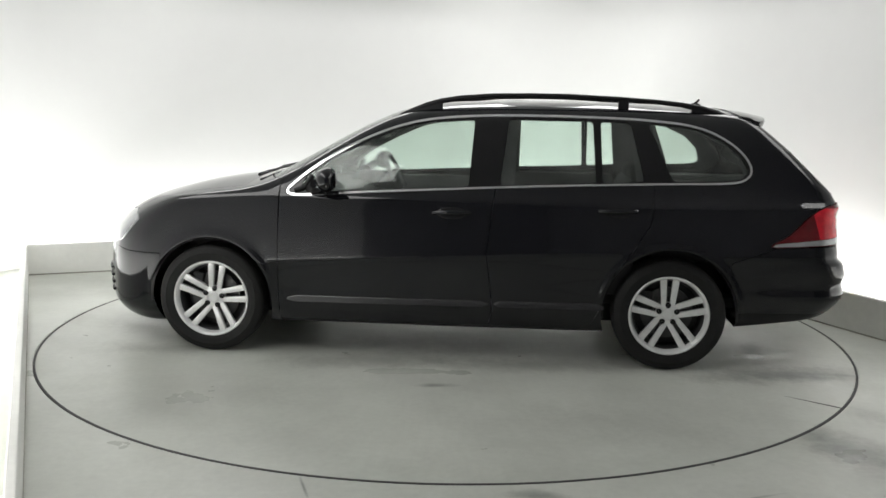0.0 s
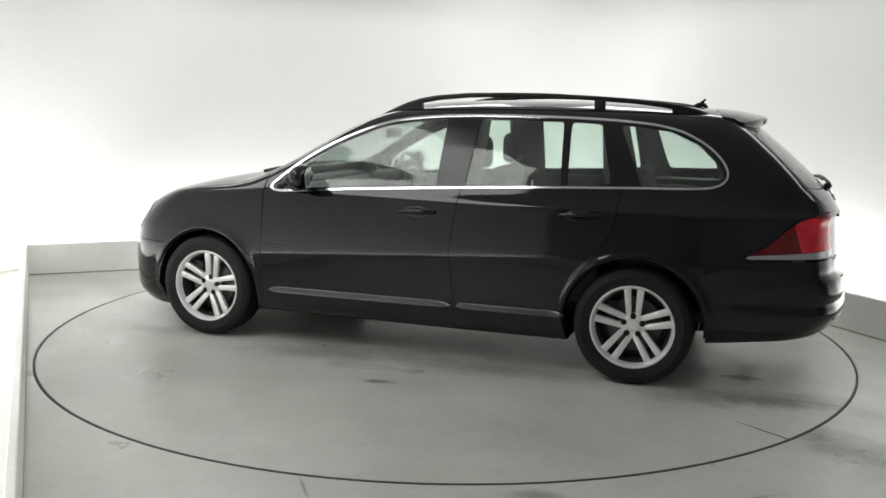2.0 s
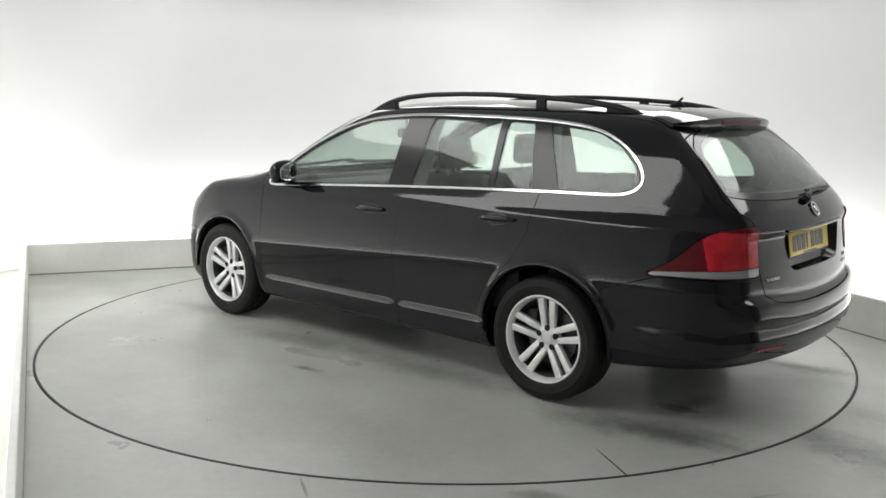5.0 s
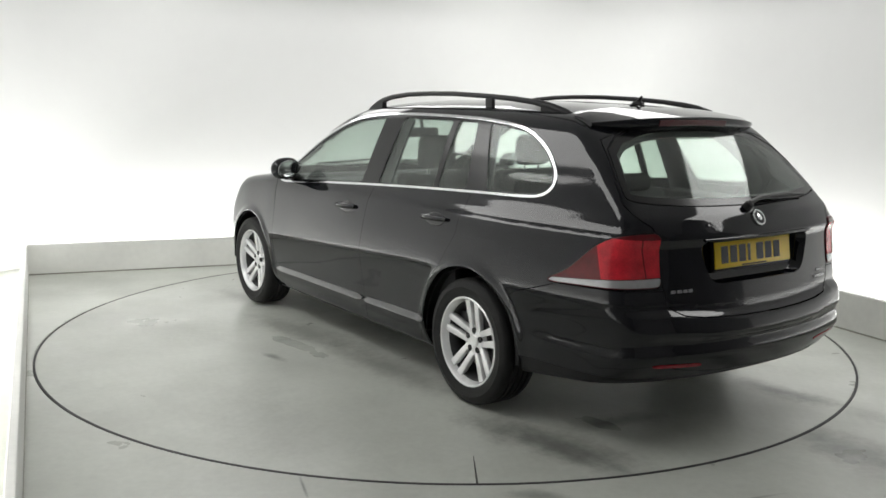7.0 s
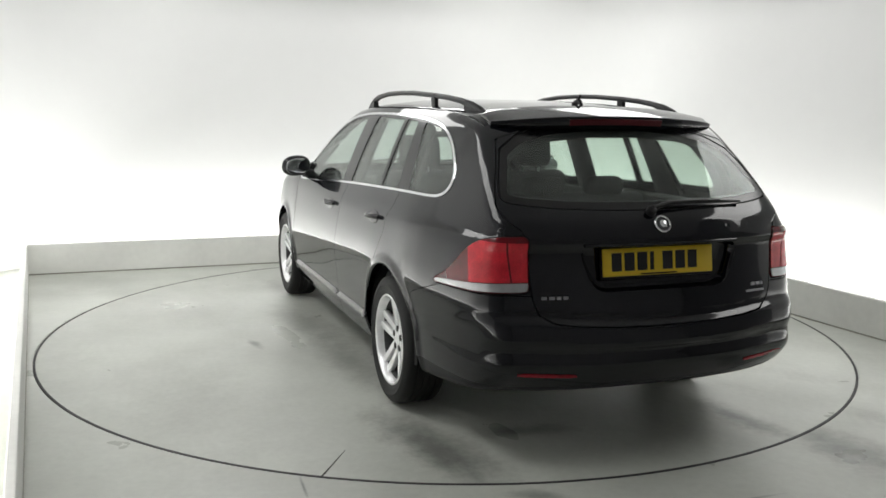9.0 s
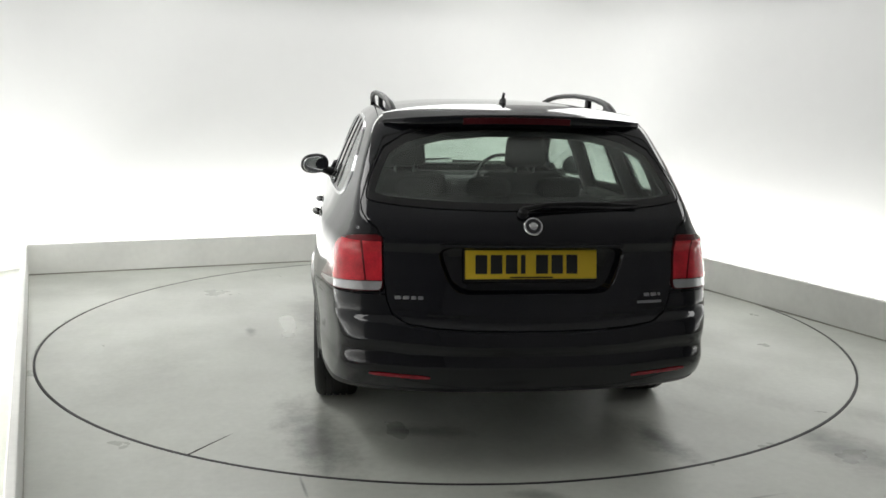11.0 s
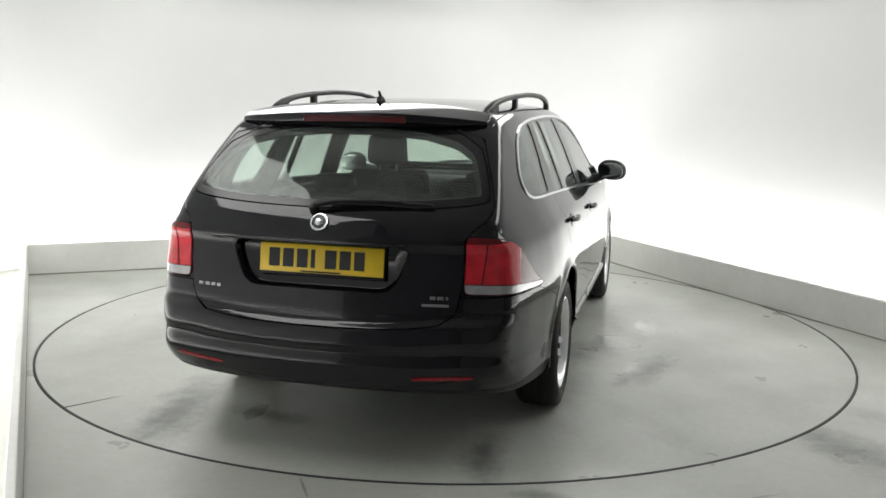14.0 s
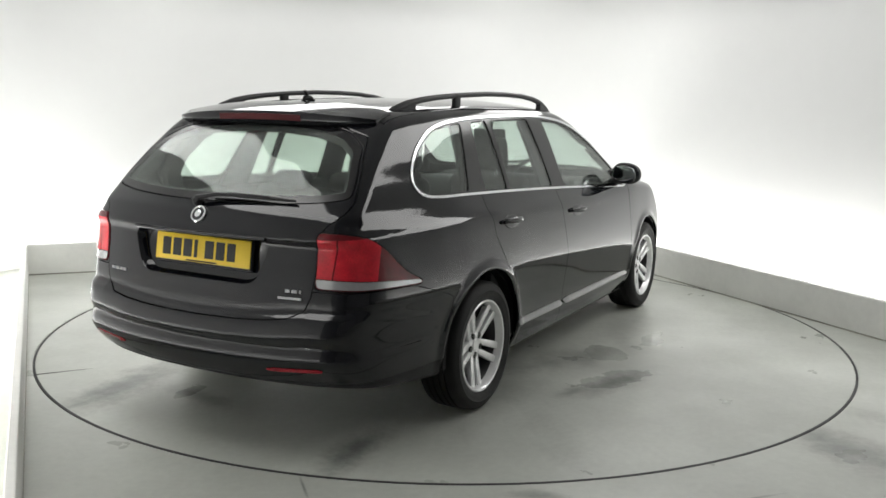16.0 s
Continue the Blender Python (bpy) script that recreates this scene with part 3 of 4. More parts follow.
LAMP = [(-2.5, 0.932), (-2.18, 0.932), (-2.08, 0.908), (-2.01, 0.862), (-1.96, 0.810), (-1.90, 0.756), (-1.805, 0.710), (-1.82, 0.693), (-2.10, 0.703), (-2.5, 0.722)]
GATE = [(0.575, 0.70), (0.535, 0.60), (0.34, 0.574), (0, 0.566), (-0.34, 0.574), (-0.535, 0.60), (-0.575, 0.70), (-0.585, 0.94), (-0.655, 0.99), (-0.668, 1.06),
        (-0.53, 1.37), (0.53, 1.37), (0.668, 1.06), (0.655, 0.99), (0.585, 0.94)]
SCREEN_R = rounded([(0.515, 1.36), (0.655, 1.075), (0.62, 1.042), (0.28, 1.020), (-0.28, 1.020), (-0.62, 1.042), (-0.655, 1.075), (-0.515, 1.36)], 2)
SCREEN_F = [(1.10, 0.0), (1.07, 0.35), (0.97, 0.64), (0.90, 0.66), (0.60, 0.60), (0.24, 0.50), (0.20, 0.0), (0.24, -0.50), (0.60, -0.60), (0.90, -0.66), (0.97, -0.64), (1.07, -0.35)]
FRONT_DOOR = [(0.885, 0.99), (0.892, 0.50), (0.84, 0.25), (0.80, 0.215), (-0.30, 0.215), (-0.325, 0.30), (-0.285, 0.62), (-0.325, 0.98), (-0.325, 1.2), (0.6, 1.2)]
REAR_DOOR = [(-0.325, 1.2), (-0.325, 0.98), (-0.285, 0.62), (-0.325, 0.30), (-0.30, 0.215), (-0.86, 0.215), (-0.925, 0.36), (-0.99, 0.545), (-1.085, 0.67), (-1.175, 0.82), (-1.20, 1.2)]


def car_body(car):
    mesh = body_surface()
    for hx, r0 in ((HUB_F, ARCH_F), (HUB_R, ARCH_R)):
        mesh = split(mesh, lambda x, y, z: np.maximum(np.hypot(x - hx, z - HUB_Z) - r0, 0.52 - np.abs(y)))[1]
    for s in (1, -1):
        on_side = lambda x, y, z: 0.40 - s * y
        dlo = lambda x, y, z: np.maximum(poly_sdf(x, z, DLO), on_side(x, y, z))
        inside, mesh = split(mesh, lambda x, y, z: dlo(x, y, z) - 0.0055)
        win, trim = split(inside, lambda x, y, z: dlo(x, y, z) + 0.0045)
        panel("window_trim", trim, CHROME, car, "bright chrome strip round the side windows", 0.006, 0.012)
        for name, pts in PANES.items():
            pane, win = take(win, lambda x, y, z: poly_sdf(x, z, eased(pts, 0.022)), 0.0)
            ob = panel(name, pane, GLASS, car, "pale green tinted window glass", -0.004, 0.004)
            ob.visible_shadow = False
        panel("window_pillar", win, GLOSSB, car, "gloss black pillar trim", 0.0, 0.02)
        lamp_f = lambda x, y, z: np.maximum(smax(poly_sdf(x, z, eased(LAMP, 0.03)), 0.578 + 0.03 * np.clip(z - 0.84, 0, 1) - s * y, 0.022), x + 1.75)
        lens, mesh = take(mesh, lamp_f, 0.0025)
        # a black rim, then the cells inside it
        lens, bezel = split(lens, lambda x, y, z: lamp_f(x, y, z) + 0.006)
        clear, red = split(lens, lambda x, y, z: z - 0.752 + 0.089 * (x + 2.25))
        gap, red = split(red, lambda x, y, z: z - 0.756 + 0.089 * (x + 2.25))
        side_red, red = split(red, lambda x, y, z: -2.045 + 0.30 * (z - 0.84) - x)
        red, upper = split(red, lambda x, y, z: z - 0.905)
        brake, red = split(red, lambda x, y, z: 0.655 + 0.10 * (z - 0.8) - s * y)
        web, red = split(red, lambda x, y, z: 0.648 + 0.10 * (z - 0.8) - s * y)
        fog, clear = split(clear, lambda x, y, z: 0.66 - s * y)
        lamp = panel("tail_lamp", red, RED, car, "red tail lamp lens", 0.006, 0.03)
        panel("brake_lens", brake, RED, lamp, "bright red outer brake lens", 0.008, 0.03)
        panel("lens_web", web, SIDE_RED, lamp, "dark red web between the cells", 0.004, 0.03)
        panel("lens_gap", gap, DKRED, lamp, "dark line over the clear lens", 0.004, 0.03)
        panel("bezel", bezel, DKRED, lamp, "dark lamp rim", 0.004, 0.03)
        panel("upper_lens", upper, SIDE_RED, lamp, "deep red upper lens", 0.006, 0.03)
        panel("side_lens", side_red, SIDE_RED, lamp, "deep red side lens", 0.006, 0.03)
        panel("reversing_lens", clear, CLEAR, lamp, "clear lower lens", 0.006, 0.03)
        panel("indicator_lens", fog, CLEAR, lamp, "clear lower side lens", 0.004, 0.03)
        head, mesh = take(mesh, lambda x, y, z: np.maximum(poly_sdf(x, z, [(2.08, 0.60), (1.98, 0.575), (1.86, 0.62), (1.74, 0.745), (1.80, 0.79), (1.90, 0.775), (2.02, 0.70)]), 0.38 - s * y), 0.002)
        panel("headlamp", head, LAMP_C, car, "clear headlamp lens", 0.004, 0.03)
    frame_, _ = split(mesh, lambda x, y, z: np.maximum(np.abs(poly_sdf(y, z, SCREEN_R) - 0.004) - 0.048, x + 1.55))
    panel("screen_frame", frame_, CABIN, car, "black frame behind the tailgate glass edge", -0.016, 0.01)
    glass, mesh = take(mesh, lambda x, y, z: np.maximum(poly_sdf(y, z, SCREEN_R), x + 1.6), 0.003)
    glass, border = split(glass, lambda x, y, z: poly_sdf(y, z, SCREEN_R) + 0.030)
    panel("glass_border", border, GLOSSB, car, "black printed glass border", -0.002, 0.004)
    gl = panel("tailgate_window", glass, GLASS_R, car, "tinted tailgate glass", -0.002, 0.004)
    gl.visible_shadow = False
    glass, mesh = take(mesh, lambda x, y, z: np.maximum(poly_sdf(x, y, rounded(SCREEN_F, 2)), 0.9 - z), 0.003)
    gl = panel("windscreen", glass, GLASS, car, "windscreen glass", -0.002, 0.005)
    gl.visible_shadow = False
    gate, mesh = take(mesh, lambda x, y, z: np.maximum(poly_sdf(y, z, rounded(GATE, 1)), x + 1.70), 0.003)
    gate = split(gate, lambda x, y, z: poly_sdf(y, z, eased(RECESS, 0.06)))[1]
    panel("tailgate", gate, PAINT, car, "black painted tailgate")
    seam = lambda x: np.interp(-x, [1.5, 1.62, 1.86, 2.1], [0.55, 0.615, 0.694, 0.70])
    bump, mesh = take(mesh, lambda x, y, z: np.maximum(z - seam(x), x + 1.60), 0.0022)
    valance, bump = split(bump, lambda x, y, z: z - 0.335)
    panel("rear_bumper", bump, PAINT, car, "black painted rear bumper")
    panel("rear_valance", valance, TRIM, car, "black plastic lower valance", -0.004)
    bump, mesh = take(mesh, lambda x, y, z: np.maximum(z - np.interp(x, [1.6, 1.8, 2.0], [0.56, 0.56, 0.575]), 1.585 - x), 0.002)
    panel("front_bumper", bump, PAINT, car, "black painted front bumper")
    hood, mesh = take(mesh, lambda x, y, z: np.maximum(poly_sdf(x, y, [(1.13, 0.66), (1.6, 0.68), (1.90, 0.58), (2.02, 0.40), (2.06, 0), (2.02, -0.40), (1.90, -0.58), (1.6, -0.68), (1.13, -0.66), (1.16, 0)]), 0.6 - z), 0.002)
    panel("bonnet", hood, PAINT, car, "black painted bonnet")
    roof, mesh = take(mesh, lambda x, y, z: np.maximum(np.maximum(np.abs(y) - 0.548 + 0.02 * x, np.abs(x + 0.72) - 1.02), 1.25 - z), 0.003)
    panel("roof", roof, PAINT, car, "black painted roof")
    panel("headliner", roof, HEADLINER, car, "light grey headliner", -0.03, 0.01)
    for s in (1, -1):
        on_side = lambda x, y, z: 0.40 - s * y
        for name, pts in (("front_door", FRONT_DOOR), ("rear_door", REAR_DOOR)):
            door, mesh = take(mesh, lambda x, y, z: np.maximum(poly_sdf(x, z, pts), on_side(x, y, z)), 0.0022)
            ob = panel(name, door, PAINT, car, "black painted door")
        wing, mesh = take(mesh, lambda x, y, z: np.maximum(np.maximum(0.89 - x, z - 1.0), on_side(x, y, z)), 0.002)
        panel("front_wing", wing, PAINT, car, "black painted front wing")
    under, mesh = split(mesh, lambda x, y, z: z - 0.205)
    panel("underbody", under, TRIM, car, "dark underbody")
    panel("body_shell", mesh, PAINT, car, "glossy black painted body sides and pillars", 0.0, 0.02)


car = new("estate_car")
tagged(car, "glossy black estate car with roof rails standing on turntable", "car")
car_body(car)


def solve_out(fn, lo, hi):
    """Where a ray from inside (lo) to outside (hi) leaves the body."""
    for _ in range(40):
        mid = (lo + hi) / 2
        if fn(mid) < 0:
            lo = mid
        else:
            hi = mid
    return (lo + hi) / 2


def field_at(x, y, z):
    return float(body_field(np.array([x]), np.array([y]), np.array([z]))[0])


def normal_at(p):
    g = gradient(np.array([[p[0], p[1], p[2]]]))[0]
    return Vector(g).normalized()


def on_side(x, z, s, lift=0.0):
    p = Vector((x, s * solve_out(lambda q: field_at(x, s * q, z), 0.3, 1.2), z))
    return p + normal_at(p) * lift


def on_rear(y, z, lift=0.0):
    p = Vector((-solve_out(lambda q: field_at(-q, y, z), 1.0, 2.6), y, z))
    return p + normal_at(p) * lift


def on_top(x, y, lift=0.0):
    p = Vector((x, y, solve_out(lambda q: field_at(x, y, q), 0.5, 1.7)))
    return p + normal_at(p) * lift


# ---- wheels ----
def spoke(angle):
    """One twin spoke of the alloy wheel, pointing along the angle."""
    bm = bmesh.new()
    for s in (-1, 1):
        b = bmesh.new()
        bmesh.ops.create_cube(b, size=1)
        for v in b.verts:
            u = v.co.x + 0.5                                     # 0 at the hub, 1 at the rim
            r = 0.042 + 0.163 * u
            mid = s * (0.023 + 0.012 * u)
            wide = 0.029 + 0.010 * u
            face = 0.046 + 0.026 * u - 0.010 * math.sin(math.pi * u)
            back = face - 0.030
            v.co = Vector((r, face if v.co.y > 0 else back, mid + v.co.z * wide))
        bevel_all(b, 0.006, 2)
        join(bm, b)
    bmesh.ops.rotate(bm, cent=(0, 0, 0), matrix=Matrix.Rotation(-angle, 3, "Y"), verts=bm.verts)
    return bm


def wheel_mesh():
    w = new("wheel")
    tread = [(0.3065, -0.072)]
    for g0 in (-0.048, -0.017, 0.017, 0.048):
        tread += [(0.3075, g0 - 0.005), (0.300, g0 - 0.004), (0.300, g0 + 0.004), (0.3075, g0 + 0.005)]
    tread += [(0.3065, 0.072)]
    outer = [(0.300, 0.088), (0.288, 0.097), (0.268, 0.1015), (0.264, 0.1035), (0.260, 0.1015), (0.245, 0.101), (0.228, 0.096), (0.2165, 0.090), (0.211, 0.080)]
    inner = [(0.211, -0.080), (0.2165, -0.090), (0.228, -0.096), (0.25, -0.102), (0.27, -0.1015), (0.288, -0.097), (0.300, -0.088)]
    part("tyre", lathe(inner + tread + outer, 64), RUBBER, w, "black rubber tyre", smooth=35)
    rim = [(0.2125, 0.078), (0.2185, 0.088), (0.2195, 0.0925), (0.2165, 0.0955), (0.210, 0.0945), (0.2035, 0.086), (0.199, 0.066), (0.192, 0.050),
           (0.186, 0.0), (0.190, -0.085), (0.2125, -0.088), (0.2125, -0.078), (0.196, -0.07), (0.194, 0.0), (0.202, 0.05)]
    part("rim", lathe(rim, 64), ALLOY, w, "silver alloy wheel rim", smooth=40)
    # added dark sleeve inside the silver rim; its colour holds the wheel's inner shade
    part("rim_barrel", lathe([(0.198, 0.060), (0.1935, 0.052), (0.184, 0.0), (0.186, -0.07), (0.181, -0.07), (0.179, 0.0), (0.189, 0.052)], 48), ALLOYD, w, "inner barrel coloured dark for the shade behind the spokes", smooth=40)
    for k in range(5):
        part("spoke", spoke(math.radians(90 + 72 * k)), ALLOY, w, smooth=40)
    hub = bmesh.new()
    join(hub, lathe([(0.001, 0.020), (0.066, 0.020), (0.066, 0.036), (0.060, 0.047), (0.052, 0.050), (0.036, 0.050), (0.034, 0.046), (0.001, 0.046)], 40))
    part("hub", hub, ALLOY, w, smooth=35)
    part("centre_cap", lathe([(0.001, 0.040), (0.030, 0.040), (0.0305, 0.050), (0.027, 0.054), (0.023, 0.0545), (0.021, 0.0525), (0.001, 0.0525)], 32), ALLOY, w, smooth=40)
    for k in range(5):
        a = math.radians(90 + 72 * k)
        bm = lathe([(0.001, 0.044), (0.0155, 0.044), (0.0155, 0.0520), (0.012, 0.0530), (0.001, 0.0520)], 12)
        bmesh.ops.translate(bm, vec=(0.050 * math.cos(a), 0, 0.050 * math.sin(a)), verts=bm.verts)
        part("wheel_bolt", bm, GLOSSB, w, smooth=40)
    part("brake_disc", lathe([(0.05, -0.02), (0.142, -0.02), (0.142, 0.002), (0.075, 0.002), (0.075, 0.016), (0.05, 0.016)], 48), DISC_STEEL, w, smooth=40)
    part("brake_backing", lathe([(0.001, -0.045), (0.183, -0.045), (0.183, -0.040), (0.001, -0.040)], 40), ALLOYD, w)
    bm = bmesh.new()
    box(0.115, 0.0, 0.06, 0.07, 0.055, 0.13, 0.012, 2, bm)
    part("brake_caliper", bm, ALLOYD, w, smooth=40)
    return w


def wheels():
    first = wheel_mesh()
    for hx, s, turn in ((HUB_F, 1, -9), (HUB_R, 1, 0), (HUB_F, -1, 20), (HUB_R, -1, 31)):
        m = Matrix.Translation((hx, s * 0.764, HUB_Z)) @ Matrix.Rotation(0 if s > 0 else math.pi, 4, "Z") @ Matrix.Rotation(radians(turn), 4, "Y")
        w = first if (hx == HUB_F and s == 1) else copy_thing(first, m)
        w.matrix_basis = m
        w.parent = car
        tagged(w, "silver twin-spoke alloy wheel with black tyre")


def wheel_wells():
    for hx, r0 in ((HUB_F, ARCH_F), (HUB_R, ARCH_R)):
        for s in (1, -1):
            bm = bmesh.new()
            n, rows = 32, []
            for i in range(n + 1):
                a = radians(-4 + 188 * i / n)
                c, d = math.cos(a), math.sin(a)
                rows.append([bm.verts.new((hx + (r0 + dr) * c, s * y, HUB_Z + (r0 + dr) * d)) for dr, y in ((-0.012, 0.848), (0.004, 0.842), (0.004, 0.50), (-0.33, 0.50))])
            for a, b in zip(rows, rows[1:]):
                for k in range(3):
                    bm.faces.new((a[k], a[k + 1], b[k + 1], b[k]))
            part("wheel_arch_liner", bm, TRIM, car, "black wheel arch liner", smooth=40)


wheels()
wheel_wells()


# ---- outside fittings ----
def roof_rail(s):
    xs = [0.25, 0.17, 0.09, 0.01, -0.10, -0.28, -0.50, -0.72, -0.99, -1.20, -1.34, -1.45, -1.54, -1.61]
    zs = [1.362, 1.394, 1.424, 1.447, 1.466, 1.481, 1.486, 1.485, 1.474, 1.461, 1.447, 1.428, 1.404, 1.380]
    ys = [0.520, 0.528, 0.535, 0.542, 0.548, 0.552, 0.552, 0.549, 0.541, 0.532, 0.525, 0.518, 0.511, 0.505]
    rail = part("roof_rail", tube([(x, s * y, z) for x, y, z in zip(xs, ys, zs)],
                                  [0.010, 0.014, 0.016, 0.0155, 0.0145, 0.0135, 0.013, 0.013, 0.013, 0.0135, 0.0145, 0.018, 0.018, 0.012], 12, 1.0), TRIM, car, "satin black raised roof rail", smooth=60)
    for xa, xb in ((0.22, 0.0), (-1.40, -1.60)):
        # solid foot under each end
        b = bmesh.new()
        n = 8
        rows = []
        for i in range(n + 1):
            x = xa + (xb - xa) * i / n
            top = float(np.interp(-x, [-q for q in xs], zs))
            base = on_top(x, s * float(np.interp(-x, [-q for q in xs], ys))).z - 0.012
            rows.append([b.verts.new((x, s * (float(np.interp(-x, [-q for q in xs], ys)) + dy), z)) for dy, z in ((-0.016, base), (-0.013, max(top, base + 0.002)), (0.013, max(top, base + 0.002)), (0.016, base))])
        for p, q in zip(rows, rows[1:]):
            for k in range(4):
                b.faces.new((p[k], p[(k + 1) % 4], q[(k + 1) % 4], q[k]))
        b.faces.new(rows[0][::-1]), b.faces.new(rows[-1])
        bmesh.ops.recalc_face_normals(b, faces=b.faces)
        part("rail_foot", b, TRIM, rail, smooth=40)
    part("rail_post", box(-1.02, s * 0.540, 1.447, 0.060, 0.022, 0.075, 0.006), TRIM, rail, smooth=40)


def mirror(s):
    b = bmesh.new()
    bmesh.ops.create_uvsphere(b, u_segments=28, v_segments=18, radius=1)
    for v in b.verts:
        c = v.co
        c.x = c.x * (0.068 if c.x > 0 else 0.045)
        c.y = math.copysign(abs(c.y) ** 0.86, c.y) * 0.095
        c.z = math.copysign(abs(c.z) ** 0.88, c.z) * (0.071 if c.z > 0 else 0.064)
        c.z -= 0.006 * (c.y * s) / 0.1
    bmesh.ops.transform(b, matrix=Matrix.Translation((0.585, s * 0.918, 1.010)), verts=b.verts)
    m = part("door_mirror", b, PAINT, car, "black door mirror housing", smooth=180)
    part("mirror_arm", tube([(0.66, s * 0.90, 0.985), (0.685, s * 0.83, 0.958), (0.70, s * 0.785, 0.945)], [0.026, 0.030, 0.036], 10, 1.3), TRIM, m, smooth=60)
    b = bmesh.new()
    bmesh.ops.create_uvsphere(b, u_segments=24, v_segments=10, radius=1)
    for v in b.verts:
        c = v.co
        c.x = c.x * 0.004
        c.y = math.copysign(abs(c.y) ** 0.86, c.y) * 0.078
        c.z = math.copysign(abs(c.z) ** 0.88, c.z) * 0.053 - 0.006 * (c.y * s) / 0.1
    bmesh.ops.transform(b, matrix=Matrix.Translation((0.5425, s * 0.918, 1.010)) @ Matrix.Rotation(radians(13 * s), 4, "Z"), verts=b.verts)
    part("mirror_glass", b, CHROME, m, "mirror glass", smooth=180)
    b = tube([(0.575, s * 1.006, 0.985), (0.625, s * 0.975, 0.978), (0.65, s * 0.925, 0.970)], [0.005, 0.009, 0.006], 8)
    part("turn_signal", b, CLEAR, m, "clear indicator strip", smooth=60)
    # black corner in front of the side window
    b = tube([tuple(on_side(x, z, s, 0.002)) for x, z in ((0.80, 0.935), (0.745, 0.955), (0.71, 1.02))], 0.016, 8)
    part("mirror_corner", b, TRIM, m, smooth=60)


def door_handle(x0, x1, z, s):
    n = 10
    path, rad = [], []
    for i in range(n + 1):
        u = i / n
        x = x0 + (x1 - x0) * u
        path.append(tuple(on_side(x, z + 0.006 * u, s, 0.010 + 0.022 * math.sin(math.pi * u) ** 0.6)))
        rad.append(0.010 + 0.005 * math.sin(math.pi * u))
    h = part("door_handle", tube(path, rad, 10, 0.8), PAINT, car, "black door handle", smooth=60)
    cup = on_side((x0 + x1) / 2, z, s)
    b = bmesh.new()
    bmesh.ops.create_uvsphere(b, u_segments=20, v_segments=8, radius=1)
    q = normal_at(cup).to_track_quat("Y", "Z").to_matrix().to_4x4()
    bmesh.ops.transform(b, matrix=Matrix.Translation(cup) @ q @ Matrix.Diagonal((0.085, 0.004, 0.034, 1)), verts=b.verts)
    part("handle_recess", b, GLOSSB, h, smooth=180)


def rub_strip(s, x0, x1, za, zb):
    n, rows = 24, []
    b = bmesh.new()
    for i in range(n + 1):
        u = i / n
        x = x0 + (x1 - x0) * u
        z = za + (zb - za) * u
        h = 0.020 * min(1.0, 0.25 + min(u, 1 - u) * 18)
        ring = []
        for dz, lift in ((-1.0, -0.004), (-0.92, 0.010), (-0.65, 0.0165), (0.70, 0.0085), (0.92, 0.004), (1.0, -0.004)):
            ring.append(b.verts.new(on_side(x, z + dz * h, s, lift)))
        rows.append(ring)
    for p, q in zip(rows, rows[1:]):
        for k in range(5):
            b.faces.new((p[k], p[k + 1], q[k + 1], q[k]))
        b.faces.new((p[5], p[0], q[0], q[5]))
    b.faces.new(rows[0]), b.faces.new(rows[-1][::-1])
    bmesh.ops.recalc_face_normals(b, faces=b.faces)
    part("rub_strip", b, STRIP, car, "satin black side protection strip", smooth=45)


def spoiler():
    b = bmesh.new()
    rows, n = [], 28
    for i in range(n + 1):
        y = -0.560 + 1.12 * i / n
        u = abs(y) / 0.575
        tip = -1.872 + 0.085 * u ** 2.2 + 0.03 * u ** 10
        ztip = 1.389 - 0.030 * u ** 2.2
        lead = -1.60 - 0.06 * u ** 3
        t0 = on_top(lead, y * 0.97)
        zl = t0.z
        thin = 1 - 0.65 * u ** 6
        prof = [(lead, zl - 0.012), (lead - 0.004, zl + 0.003), (lead * 0.5 + tip * 0.5, zl * 0.45 + ztip * 0.55 + 0.010), (tip + 0.03, ztip + 0.007), (tip + 0.004, ztip + 0.001), (tip, ztip - 0.008),
                (tip + 0.007, ztip - 0.040 * thin), (tip + 0.028, ztip - 0.058 * thin), (tip + 0.08, ztip - 0.066 * thin), (lead - 0.06, zl - 0.07 * thin)]
        rows.append([b.verts.new((x, y, z)) for x, z in prof])
    m = len(rows[0])
    for p, q in zip(rows, rows[1:]):
        for k in range(m):
            b.faces.new((p[k], p[(k + 1) % m], q[(k + 1) % m], q[k]))
    b.faces.new(rows[0]), b.faces.new(rows[-1][::-1])
    bmesh.ops.recalc_face_normals(b, faces=b.faces)
    sp = part("roof_spoiler", b, PAINT, car, "black tailgate spoiler", smooth=50)
    b = bmesh.new()
    rows = []
    for i in range(13):
        y = -0.23 + 0.46 * i / 12
        u = abs(y) / 0.575
        tip, zt = -1.872 + 0.085 * u ** 2.2, 1.389 - 0.030 * u ** 2.2
        rows.append([b.verts.new((tip + dx, y, zt + dz)) for dx, dz in ((0.002, -0.010), (-0.003, -0.012), (0.0035, -0.037), (0.014, -0.036), (0.010, -0.011))])
    for p, q in zip(rows, rows[1:]):
        for k in range(5):
            b.faces.new((p[k], p[(k + 1) % 5], q[(k + 1) % 5], q[k]))
    b.faces.new(rows[0]), b.faces.new(rows[-1][::-1])
    bmesh.ops.recalc_face_normals(b, faces=b.faces)
    part("brake_lamp", b, DKRED, sp, "dark red high brake lamp", smooth=40)


